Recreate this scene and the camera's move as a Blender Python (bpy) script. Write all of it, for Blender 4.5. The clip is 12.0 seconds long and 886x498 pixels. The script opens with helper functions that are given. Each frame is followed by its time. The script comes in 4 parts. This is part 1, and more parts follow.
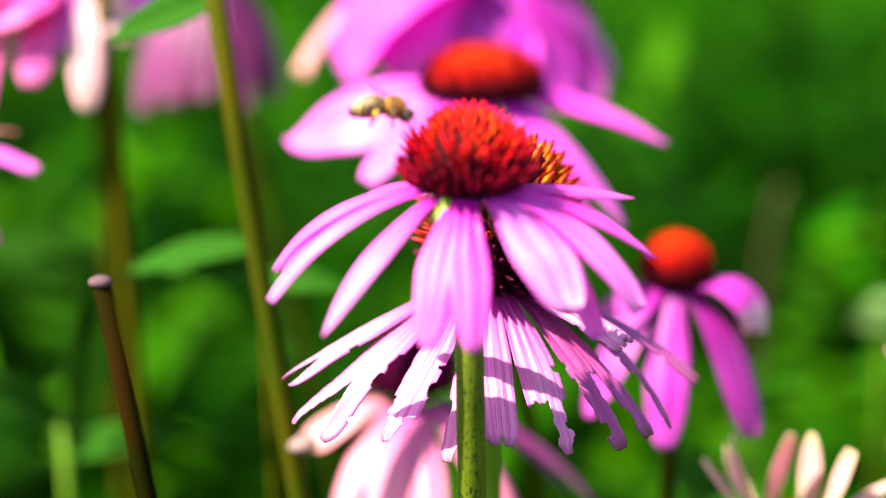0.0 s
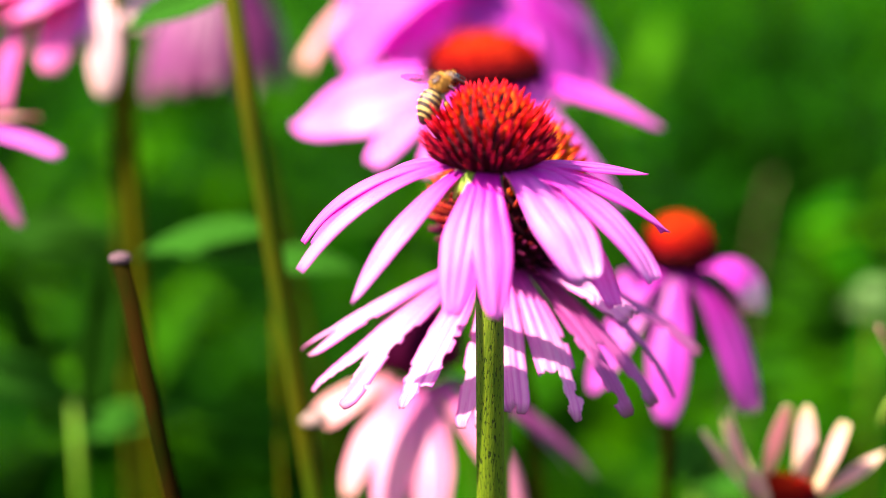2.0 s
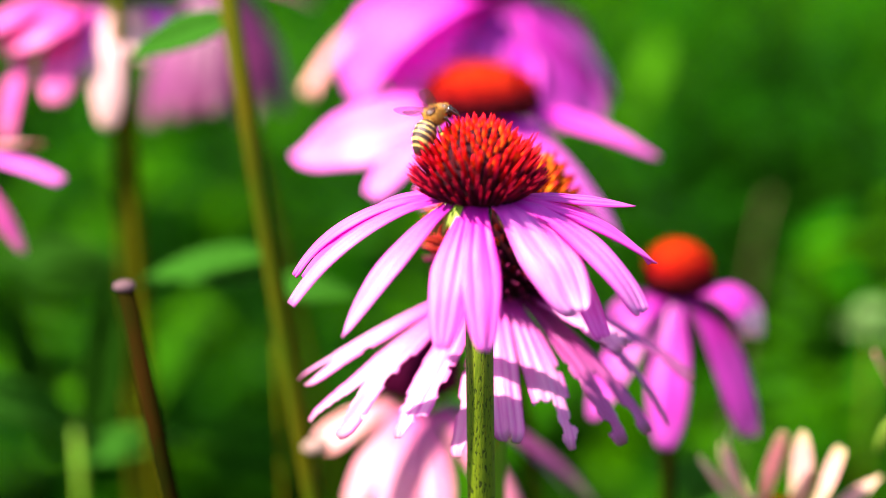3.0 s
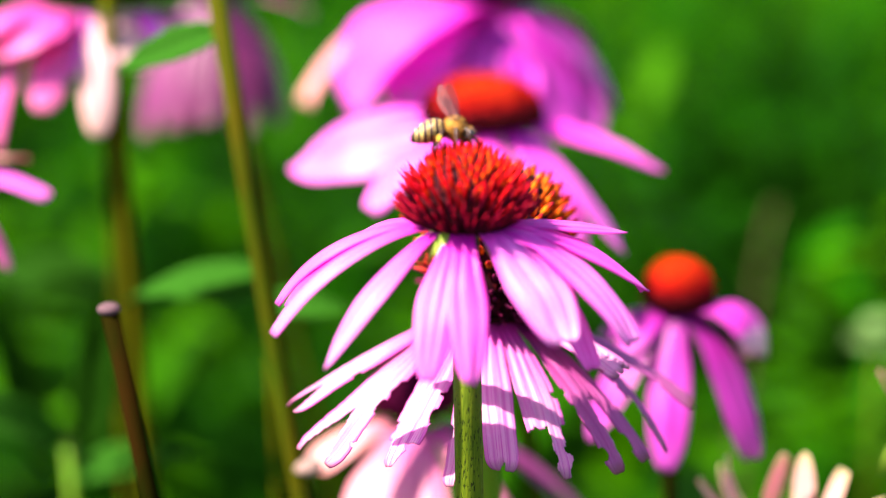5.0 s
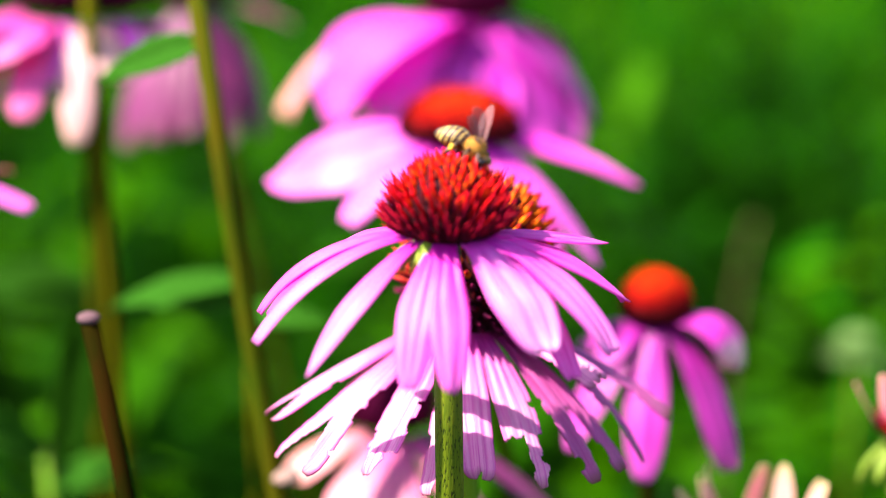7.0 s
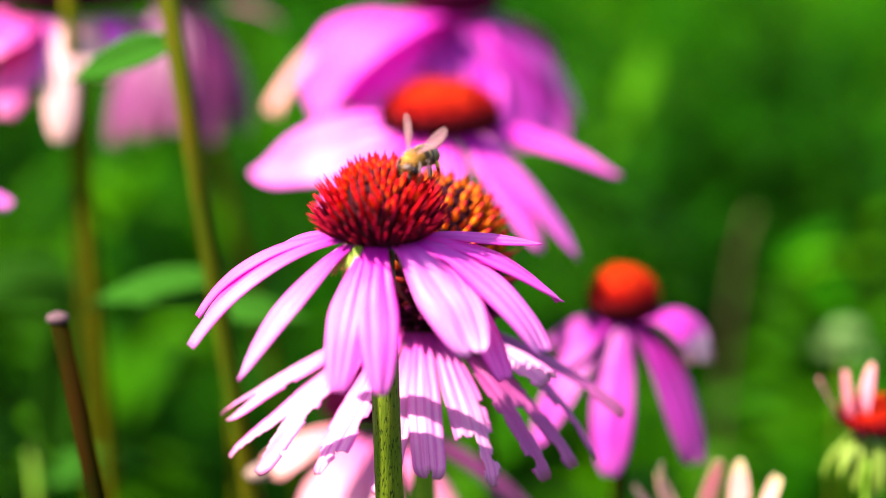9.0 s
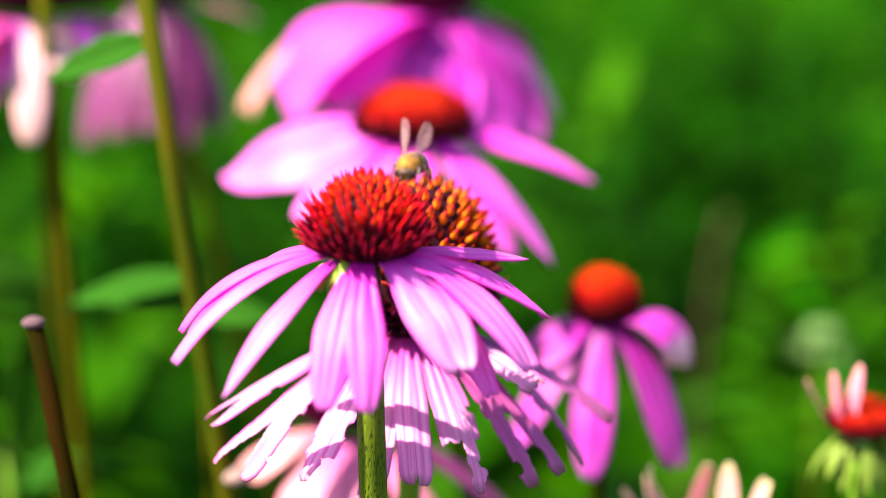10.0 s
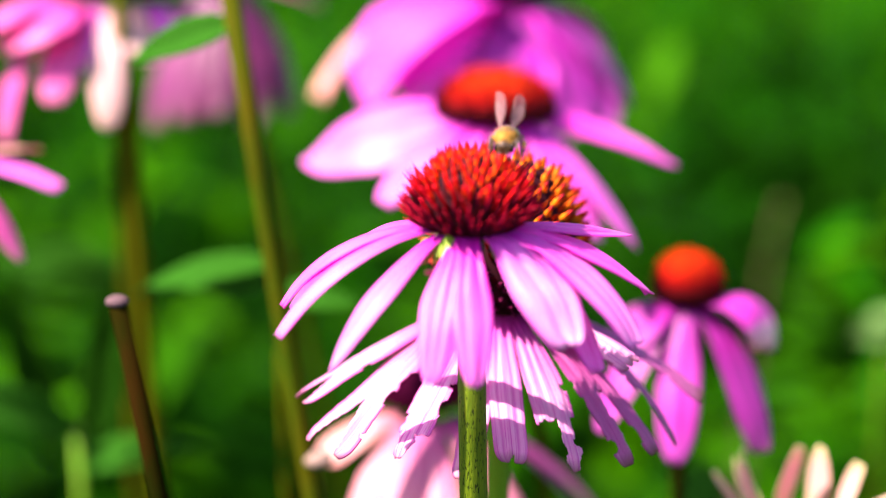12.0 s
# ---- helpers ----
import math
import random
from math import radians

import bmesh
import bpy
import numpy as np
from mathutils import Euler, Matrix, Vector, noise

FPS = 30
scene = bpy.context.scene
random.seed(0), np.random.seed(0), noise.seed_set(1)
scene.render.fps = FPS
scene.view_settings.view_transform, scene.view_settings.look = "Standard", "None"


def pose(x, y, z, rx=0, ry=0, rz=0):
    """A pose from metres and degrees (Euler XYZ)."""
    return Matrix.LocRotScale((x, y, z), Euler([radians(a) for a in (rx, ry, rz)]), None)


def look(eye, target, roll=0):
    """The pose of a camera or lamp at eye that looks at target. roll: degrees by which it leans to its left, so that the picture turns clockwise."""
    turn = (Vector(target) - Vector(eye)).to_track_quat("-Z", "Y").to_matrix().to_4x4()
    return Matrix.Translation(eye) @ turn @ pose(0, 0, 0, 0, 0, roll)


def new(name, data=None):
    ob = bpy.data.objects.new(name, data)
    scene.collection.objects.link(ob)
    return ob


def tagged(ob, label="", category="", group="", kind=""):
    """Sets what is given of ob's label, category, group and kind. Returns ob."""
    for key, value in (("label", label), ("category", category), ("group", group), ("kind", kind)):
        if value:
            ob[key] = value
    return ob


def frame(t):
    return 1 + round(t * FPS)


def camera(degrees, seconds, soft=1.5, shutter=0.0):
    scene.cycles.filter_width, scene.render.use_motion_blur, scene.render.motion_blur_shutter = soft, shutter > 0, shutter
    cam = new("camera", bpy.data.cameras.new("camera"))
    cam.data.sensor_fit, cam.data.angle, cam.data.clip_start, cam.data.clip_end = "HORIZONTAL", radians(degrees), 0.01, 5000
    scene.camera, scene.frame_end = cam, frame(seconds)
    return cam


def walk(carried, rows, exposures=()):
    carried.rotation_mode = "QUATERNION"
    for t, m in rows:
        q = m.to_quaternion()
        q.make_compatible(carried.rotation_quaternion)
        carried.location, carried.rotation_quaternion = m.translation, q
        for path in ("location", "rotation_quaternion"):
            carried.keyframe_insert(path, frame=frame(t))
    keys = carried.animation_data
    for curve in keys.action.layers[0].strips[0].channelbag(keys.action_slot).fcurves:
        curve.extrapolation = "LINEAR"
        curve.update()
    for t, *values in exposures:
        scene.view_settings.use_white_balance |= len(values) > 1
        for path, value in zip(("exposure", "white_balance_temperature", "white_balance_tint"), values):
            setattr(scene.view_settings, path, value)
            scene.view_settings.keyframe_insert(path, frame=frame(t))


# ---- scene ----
cam = camera(30.0, 12.0, soft=0.8)
cam.data.dof.use_dof = True
cam.data.dof.focus_distance = 0.402
cam.data.dof.aperture_fstop = 3.8
walk(cam, [
    (0.0, pose(0.0063, 0.0150, 0.8945, 74.803, 0.008, 0.181)),
    (0.5, pose(0.0051, 0.0228, 0.8932, 75.192, 0.138, -0.281)),
    (1.0, pose(0.0082, 0.0252, 0.8965, 75.511, 0.272, 0.091)),
    (1.5, pose(0.0067, 0.0104, 0.8962, 75.229, 0.279, 0.233)),
    (2.0, pose(0.0002, -0.0023, 0.8949, 74.628, -0.236, -0.216)),
    (2.5, pose(-0.0040, -0.0024, 0.9013, 74.659, -0.292, -0.369)),
    (3.0, pose(-0.0002, -0.0052, 0.9006, 75.046, -0.069, -0.308)),
    (5.0, pose(0.0029, 0.0061, 0.9008, 75.270, -0.008, -0.119)),
    (5.5, pose(-0.0012, 0.0075, 0.8969, 75.517, 0.075, 0.282)),
    (6.0, pose(0.0016, 0.0134, 0.9013, 75.387, 0.147, 0.127)),
    (6.5, pose(0.0072, 0.0098, 0.9026, 75.745, -0.128, -0.181)),
    (7.0, pose(0.0038, 0.0043, 0.9004, 75.753, -0.461, -0.645)),
    (9.0, pose(0.0194, 0.0008, 0.9037, 75.380, -0.065, 0.052)),
    (9.5, pose(0.0136, 0.0056, 0.9068, 74.972, -0.136, -1.129)),
    (10.0, pose(0.0161, 0.0050, 0.9042, 75.295, -0.402, -0.975)),
    (10.5, pose(0.0068, 0.0026, 0.8959, 75.808, -0.610, -0.692)),
    (11.0, pose(0.0126, 0.0109, 0.9022, 75.295, 0.135, 0.030)),
    (11.5, pose(0.0060, 0.0137, 0.9014, 74.943, 0.318, -0.067)),
    (12.0, pose(0.0005, 0.0063, 0.9011, 74.989, -0.270, 0.066)),
], exposures=((0.0, 2.05, 7250, 31), (12.0, 2.05, 7250, 31)))

# ---- sky and sun ----
SUN_EL, SUN_AZ = 54.0, 196.0   # height, and direction towards the sun from +x, degrees
sky_world = bpy.data.worlds.new("sky")
scene.world = sky_world
sky_world.use_nodes = True
nt = sky_world.node_tree
sky_tex = nt.nodes.new("ShaderNodeTexSky")
sky_tex.sky_type = "NISHITA"
sky_tex.sun_disc = False
sky_tex.sun_elevation = radians(SUN_EL)
sky_tex.sun_rotation = radians(90.0 - SUN_AZ)
nt.links.new(sky_tex.outputs[0], nt.nodes["Background"].inputs[0])
nt.nodes["Background"].inputs[1].default_value = 0.085
sun_data = bpy.data.lights.new("sun", "SUN")
sun_data.energy, sun_data.angle, sun_data.color = 4.7, radians(0.53), (1.0, 0.94, 0.82)
sun_lamp = new("sun", sun_data)
to_sun = Vector((math.cos(radians(SUN_EL)) * math.cos(radians(SUN_AZ)),
                 math.cos(radians(SUN_EL)) * math.sin(radians(SUN_AZ)), math.sin(radians(SUN_EL))))
sun_lamp.matrix_world = look(to_sun * 5, (0, 0, 0))


# ---- materials ----
def material(name, rough=0.6, spec=0.4):
    m = bpy.data.materials.new(name)
    m.use_nodes = True
    b = m.node_tree.nodes["Principled BSDF"]
    b.inputs["Roughness"].default_value = rough
    b.inputs["Specular IOR Level"].default_value = spec
    return m, m.node_tree, b


def ramp(nt, stops, source):
    r = nt.nodes.new("ShaderNodeValToRGB")
    e = r.color_ramp.elements
    while len(e) < len(stops):
        e.new(0.5)
    for k, (p, c) in zip(e, stops):
        k.position, k.color = p, (*c, 1)
    nt.links.new(source, r.inputs[0])
    return r.outputs[0]


def noise_of(nt, scale, detail=4.0, vector=None, rough=0.55):
    n = nt.nodes.new("ShaderNodeTexNoise")
    n.inputs["Scale"].default_value, n.inputs["Detail"].default_value, n.inputs["Roughness"].default_value = scale, detail, rough
    if vector is not None:
        nt.links.new(vector, n.inputs["Vector"])
    return n.outputs["Fac"]


def blend(nt, kind, fac, a, b):
    n = nt.nodes.new("ShaderNodeMix")
    n.data_type, n.blend_type = "RGBA", kind
    for slot, val in ((0, fac), (6, a), (7, b)):
        if isinstance(val, (int, float)):
            n.inputs[slot].default_value = val
        elif isinstance(val, tuple):
            n.inputs[slot].default_value = (*val, 1)
        else:
            nt.links.new(val, n.inputs[slot])
    return n.outputs[2]


def bump(nt, b, height, strength=0.3, distance=0.0005):
    n = nt.nodes.new("ShaderNodeBump")
    n.inputs["Strength"].default_value, n.inputs["Distance"].default_value = strength, distance
    nt.links.new(height, n.inputs["Height"])
    nt.links.new(n.outputs[0], b.inputs["Normal"])


def let_light_through(m, nt, b, colour, share):
    """Thin leaf tissue: part of the light passes through."""
    t = nt.nodes.new("ShaderNodeBsdfTranslucent")
    nt.links.new(colour, t.inputs[0])
    mix = nt.nodes.new("ShaderNodeMixShader")
    mix.inputs[0].default_value = share
    nt.links.new(b.outputs[0], mix.inputs[1])
    nt.links.new(t.outputs[0], mix.inputs[2])
    nt.links.new(mix.outputs[0], nt.nodes["Material Output"].inputs[0])


def petal_material(name, base, middle, tip, vein, brown=0.0, pale=(0.78, 1.0), deep=0.6):
    m, nt, b = material(name, 0.48, 0.6)
    along = nt.nodes.new("ShaderNodeAttribute")
    along.attribute_name = "along"
    across = nt.nodes.new("ShaderNodeAttribute")
    across.attribute_name = "across"
    info = nt.nodes.new("ShaderNodeObjectInfo")
    xyz = nt.nodes.new("ShaderNodeCombineXYZ")
    nt.links.new(across.outputs["Fac"], xyz.inputs[0])
    nt.links.new(along.outputs["Fac"], xyz.inputs[1])
    nt.links.new(info.outputs["Random"], xyz.inputs[2])
    stretch = nt.nodes.new("ShaderNodeVectorMath")
    stretch.operation = "MULTIPLY"
    stretch.inputs[1].default_value = (7.0, 0.7, 40.0)
    nt.links.new(xyz.outputs[0], stretch.inputs[0])
    lines = noise_of(nt, 1.6, 3.0, stretch.outputs[0])
    spots = noise_of(nt, 420.0, 3.0)
    strong = tuple(0.55 * v + 0.45 * c for v, c in zip(vein, middle))
    body = ramp(nt, ((0.0, base), (0.10, vein), (0.30, strong), (0.56, middle), (pale[0], middle), (pale[1], tip)), along.outputs["Fac"])
    veins = ramp(nt, ((0.50, (0, 0, 0)), (0.78, (0.6, 0.6, 0.6))), lines)
    col = blend(nt, "MIX", 0.0, body, vein)
    nt.links.new(veins, col.node.inputs[0])
    groove = nt.nodes.new("ShaderNodeAttribute")
    groove.attribute_name = "groove"
    col = blend(nt, "MIX", 0.0, col, vein)
    some = nt.nodes.new("ShaderNodeMath")
    some.operation = "MULTIPLY"
    nt.links.new(ramp(nt, ((0.50, (0, 0, 0)), (0.95, (deep, deep, deep))), groove.outputs["Fac"]), some.inputs[0])
    nt.links.new(ramp(nt, ((0.1, (0.25, 0.25, 0.25)), (0.9, (1, 1, 1))), info.outputs["Random"]), some.inputs[1])
    nt.links.new(some.outputs[0], col.node.inputs[0])
    fine = nt.nodes.new("ShaderNodeVectorMath")
    fine.operation = "MULTIPLY"
    fine.inputs[1].default_value = (17.0, 1.1, 23.0)
    nt.links.new(xyz.outputs[0], fine.inputs[0])
    threads = ramp(nt, ((0.53, (0, 0, 0)), (0.60, (0.75, 0.75, 0.75))), noise_of(nt, 1.5, 4.0, fine.outputs[0]))
    col = blend(nt, "MIX", 0.0, col, vein)
    nt.links.new(threads, col.node.inputs[0])
    rim = nt.nodes.new("ShaderNodeMath")
    rim.operation = "ABSOLUTE"
    nt.links.new(across.outputs["Fac"], rim.inputs[0])
    edge = ramp(nt, ((0.78, (0, 0, 0)), (1.0, (0.75, 0.75, 0.75))), rim.outputs[0])
    col = blend(nt, "MIX", 0.0, col, vein)
    nt.links.new(edge, col.node.inputs[0])
    blot = ramp(nt, ((0.30, (0.82, 0.74, 0.82)), (0.60, (1, 1, 1))), spots)
    col = blend(nt, "MULTIPLY", 0.55, col, blot)
    specks = ramp(nt, ((0.67, (0, 0, 0)), (0.72, (0.55, 0.55, 0.55))), noise_of(nt, 650.0, 1.0))
    col = blend(nt, "MIX", 0.0, col, tuple(0.35 * c for c in vein))
    nt.links.new(specks, col.node.inputs[0])
    if brown:
        dry = ramp(nt, ((0.93, (0, 0, 0)), (1.0, (brown, brown, brown))), along.outputs["Fac"])
        col = blend(nt, "MIX", 0.0, col, (0.16, 0.05, 0.03))
        nt.links.new(dry, col.node.inputs[0])
    hue = nt.nodes.new("ShaderNodeHueSaturation")
    vary = nt.nodes.new("ShaderNodeMapRange")
    vary.inputs["To Min"].default_value, vary.inputs["To Max"].default_value = 0.88, 1.1
    nt.links.new(info.outputs["Random"], vary.inputs["Value"])
    nt.links.new(vary.outputs[0], hue.inputs["Value"])
    nt.links.new(col, hue.inputs["Color"])
    nt.links.new(hue.outputs[0], b.inputs["Base Color"])
    bump(nt, b, lines, 0.35, 0.0006)
    let_light_through(m, nt, b, blend(nt, "MULTIPLY", 1.0, hue.outputs[0], (1.0, 0.55, 0.95)), 0.45)
    return m


def spike_material(name, stops):
    m, nt, b = material(name, 0.6, 0.08)
    tc = nt.nodes.new("ShaderNodeTexCoord")
    sep = nt.nodes.new("ShaderNodeSeparateXYZ")
    nt.links.new(tc.outputs["Generated"], sep.inputs[0])
    info = nt.nodes.new("ShaderNodeObjectInfo")
    col = ramp(nt, stops, sep.outputs[2])
    hue = nt.nodes.new("ShaderNodeHueSaturation")
    vary = nt.nodes.new("ShaderNodeMapRange")
    vary.inputs["To Min"].default_value, vary.inputs["To Max"].default_value = 0.7, 1.2
    nt.links.new(info.outputs["Random"], vary.inputs["Value"])
    nt.links.new(vary.outputs[0], hue.inputs["Value"])
    nt.links.new(col, hue.inputs["Color"])
    nt.links.new(hue.outputs[0], b.inputs["Base Color"])
    return m


def mottled(name, dark, light, scale, rough=0.6, through_share=0.0, fine=900.0, spec=0.35, per_island=False):
    m, nt, b = material(name, rough, spec)
    a = noise_of(nt, scale, 4.0)
    col = ramp(nt, ((0.3, dark), (0.7, light)), a)
    g = noise_of(nt, fine, 3.0)
    grain = ramp(nt, ((0.3, (0.75, 0.75, 0.75)), (0.7, (1, 1, 1))), g)
    col = blend(nt, "MULTIPLY", 0.6, col, grain)
    if per_island:
        geo = nt.nodes.new("ShaderNodeNewGeometry")
        tone = ramp(nt, ((0.0, (0.45, 0.55, 0.4)), (0.5, (0.9, 0.9, 0.8)), (1.0, (1.5, 1.2, 0.9))), geo.outputs["Random Per Island"])
        col = blend(nt, "MULTIPLY", 1.0, col, tone)
    nt.links.new(col, b.inputs["Base Color"])
    bump(nt, b, g, 0.25, 0.0004)
    if through_share:
        let_light_through(m, nt, b, col, through_share)
    return m


PINK = petal_material("pink_petal", (0.44, 0.003, 0.26), (0.91, 0.18, 0.76), (0.92, 0.24, 0.77), (0.80, 0.008, 0.56), deep=0.8)
# Two paler copies of the pink petal, with sunlight put into their colour.
LIT_PINK = petal_material("lit_pink_petal", (0.44, 0.003, 0.26), (0.92, 0.32, 0.82), (0.93, 0.40, 0.82), (0.80, 0.025, 0.62), deep=0.5)
LIT_PALE = petal_material("lit_pale_petal", (0.46, 0.004, 0.28), (0.93, 0.50, 0.86), (0.94, 0.56, 0.86), (0.82, 0.06, 0.66), deep=0.3)
DEEP = petal_material("deep_pink_petal", (0.48, 0.004, 0.28), (0.85, 0.09, 0.74), (0.88, 0.20, 0.78), (0.74, 0.02, 0.60))
BLUSH = petal_material("blush_petal", (0.48, 0.006, 0.34), (0.87, 0.22, 0.80), (0.89, 0.25, 0.77), (0.76, 0.020, 0.60), deep=0.35)
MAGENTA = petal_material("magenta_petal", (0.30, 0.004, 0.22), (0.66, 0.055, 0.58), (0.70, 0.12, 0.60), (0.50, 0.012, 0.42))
FADED = petal_material("faded_petal", (0.34, 0.010, 0.14), (0.92, 0.50, 0.76), (0.92, 0.45, 0.70), (0.72, 0.05, 0.52), 0.7)
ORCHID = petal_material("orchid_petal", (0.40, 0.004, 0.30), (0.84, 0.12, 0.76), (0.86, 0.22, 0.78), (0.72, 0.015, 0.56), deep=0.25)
# Darker violet; on the upper flower it paints in the unlit right side.
DIM_VIOLET = petal_material("dim_violet_petal", (0.26, 0.003, 0.18), (0.52, 0.036, 0.44), (0.58, 0.10, 0.52), (0.38, 0.008, 0.32), deep=0.3)
# Worn petal with a brown tip; shade is put into its darker purple.
SHADED_WORN = petal_material("shaded_worn_petal", (0.22, 0.008, 0.10), (0.62, 0.15, 0.46), (0.60, 0.20, 0.40), (0.40, 0.02, 0.26), 0.9)
PALE = petal_material("pale_petal", (0.40, 0.01, 0.22), (0.82, 0.14, 0.48), (0.86, 0.30, 0.50), (0.60, 0.04, 0.34))
CREAM = petal_material("cream_petal", (0.40, 0.03, 0.16), (0.88, 0.46, 0.46), (0.92, 0.66, 0.44), (0.72, 0.18, 0.38))
# Darkened petal colours, dusky and mauve, with shade put into them.
SHADE_DUSKY = petal_material("shade_dusky_petal", (0.10, 0.003, 0.06), (0.20, 0.020, 0.13), (0.24, 0.07, 0.15), (0.13, 0.005, 0.09))
CURLED = petal_material("curled_petal", (0.40, 0.010, 0.30), (0.58, 0.05, 0.48), (0.96, 0.88, 0.76), (0.48, 0.02, 0.40), 0.0, (0.66, 0.80))
SHADE_MAUVE = petal_material("shade_mauve_petal", (0.18, 0.004, 0.11), (0.28, 0.045, 0.19), (0.32, 0.12, 0.19), (0.19, 0.009, 0.14))
PEACH = petal_material("peach_petal", (0.46, 0.03, 0.22), (0.90, 0.44, 0.50), (0.92, 0.52, 0.46), (0.70, 0.11, 0.40))
IVORY = petal_material("ivory_petal", (0.60, 0.18, 0.30), (0.78, 0.48, 0.38), (0.80, 0.54, 0.38), (0.72, 0.24, 0.34))
CHALK = petal_material("chalky_petal", (0.60, 0.20, 0.34), (0.88, 0.68, 0.58), (0.88, 0.74, 0.52), (0.86, 0.50, 0.52))
YOUNG = petal_material("young_petal", (0.60, 0.20, 0.30), (0.86, 0.54, 0.54), (0.84, 0.82, 0.44), (0.76, 0.70, 0.36))
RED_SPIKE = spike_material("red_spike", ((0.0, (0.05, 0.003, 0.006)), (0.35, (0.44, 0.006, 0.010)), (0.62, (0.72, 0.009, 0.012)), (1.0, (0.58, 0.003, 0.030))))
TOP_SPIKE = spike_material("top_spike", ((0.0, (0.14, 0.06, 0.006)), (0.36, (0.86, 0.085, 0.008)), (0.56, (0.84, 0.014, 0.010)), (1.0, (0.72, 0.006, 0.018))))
# Low spikes: the purple of older bracts, deepened for the cone's own shade.
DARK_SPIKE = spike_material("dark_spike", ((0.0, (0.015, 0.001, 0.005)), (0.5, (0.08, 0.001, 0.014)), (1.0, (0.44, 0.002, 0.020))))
MID_SPIKE = spike_material("mid_spike", ((0.0, (0.08, 0.010, 0.005)), (0.5, (0.66, 0.07, 0.03)), (1.0, (0.60, 0.04, 0.05))))
# Dark spikes of the worn cone: age and painted shade together.
AGED_SHADE_SPIKE = spike_material("aged_shade_spike", ((0.0, (0.015, 0.001, 0.008)), (0.6, (0.045, 0.002, 0.020)), (1.0, (0.13, 0.004, 0.040))))
ORANGE_SPIKE = spike_material("orange_spike", ((0.0, (0.10, 0.03, 0.005)), (0.40, (0.84, 0.20, 0.008)), (0.66, (0.66, 0.035, 0.010)), (0.85, (0.30, 0.006, 0.02)), (1.0, (0.10, 0.003, 0.02))))
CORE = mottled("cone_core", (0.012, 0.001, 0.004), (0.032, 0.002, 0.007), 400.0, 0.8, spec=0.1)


def ripe_shaded(name, low, mid, high):
    """A cone's bristles, dark at the base and bright at the top from age and painted shade, with small lumps."""
    m, nt, b = material(name, 0.7, 0.05)
    tc = nt.nodes.new("ShaderNodeTexCoord")
    sep = nt.nodes.new("ShaderNodeSeparateXYZ")
    nt.links.new(tc.outputs["Generated"], sep.inputs[0])
    # Height gradient: older bristles below, and the underside's shade put into the colour.
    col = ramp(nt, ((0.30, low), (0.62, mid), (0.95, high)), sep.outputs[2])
    n = noise_of(nt, 700.0, 2.0)
    col = blend(nt, "MULTIPLY", 0.8, col, ramp(nt, ((0.3, (0.45, 0.4, 0.4)), (0.65, (1, 1, 1))), n))
    nt.links.new(col, b.inputs["Base Color"])
    bump(nt, b, n, 0.6, 0.0008)
    return m


RED_CONE = ripe_shaded("red_cone", (0.06, 0.003, 0.008), (0.42, 0.008, 0.005), (0.80, 0.055, 0.006))
WARM_CONE = ripe_shaded("orange_cone", (0.10, 0.004, 0.010), (0.55, 0.05, 0.008), (0.80, 0.20, 0.010))
DARK_CONE = mottled("dark_cone", (0.026, 0.001, 0.016), (0.080, 0.002, 0.034), 260.0, 0.85, spec=0.03, per_island=True)
STEM = mottled("green_stem", (0.06, 0.19, 0.004), (0.12, 0.30, 0.008), 90.0, 0.6, 0.0, 1500.0, 0.2)
WARM_STEM = mottled("olive_stem", (0.018, 0.050, 0.001), (0.052, 0.044, 0.0010), 25.0, 0.75, 0.0, 1200.0, 0.02)


def speckled(name, dark, light):
    """Green stem skin with short dark dashes along it."""
    m, nt, b = material(name, 0.6, 0.2)
    tc = nt.nodes.new("ShaderNodeTexCoord")
    st = nt.nodes.new("ShaderNodeVectorMath")
    st.operation = "MULTIPLY"
    st.inputs[1].default_value = (1.0, 1.0, 0.28)
    nt.links.new(tc.outputs["Object"], st.inputs[0])
    dash = noise_of(nt, 2200.0, 2.0, st.outputs[0])
    col = ramp(nt, ((0.3, dark), (0.7, light)), noise_of(nt, 90.0, 4.0))
    marks = ramp(nt, ((0.36, (0.18, 0.22, 0.25)), (0.43, (1, 1, 1))), dash)
    col = blend(nt, "MULTIPLY", 1.0, col, marks)
    nt.links.new(col, b.inputs["Base Color"])
    bump(nt, b, dash, 0.5, 0.0004)
    return m


HAIRY_STEM = speckled("speckled_stem", (0.046, 0.100, 0.0014), (0.105, 0.165, 0.003))
TAN_STEM = mottled("tan_stem", (0.017, 0.050, 0.001), (0.048, 0.042, 0.0010), 14.0, 0.75, 0.0, 1200.0, 0.02)
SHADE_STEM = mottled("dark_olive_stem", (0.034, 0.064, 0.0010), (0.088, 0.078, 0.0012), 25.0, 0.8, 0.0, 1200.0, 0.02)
BROWN_STEM = mottled("brown_stem", (0.005, 0.009, 0.0008), (0.015, 0.007, 0.0012), 25.0, 0.9, 0.0, 1200.0, 0.0)
CUT_END = mottled("dry_cut_end", (0.05, 0.03, 0.035), (0.16, 0.10, 0.115), 500.0, 0.9, spec=0.1)
LEAF = mottled("green_leaf", (0.002, 0.06, 0.002), (0.040, 0.27, 0.020), 130.0, 0.65, 0.5, 700.0, 0.03)
DULL_LEAF = mottled("dull_leaf", (0.003, 0.035, 0.001), (0.010, 0.075, 0.003), 60.0, 0.7, 0.3, 700.0, 0.02)
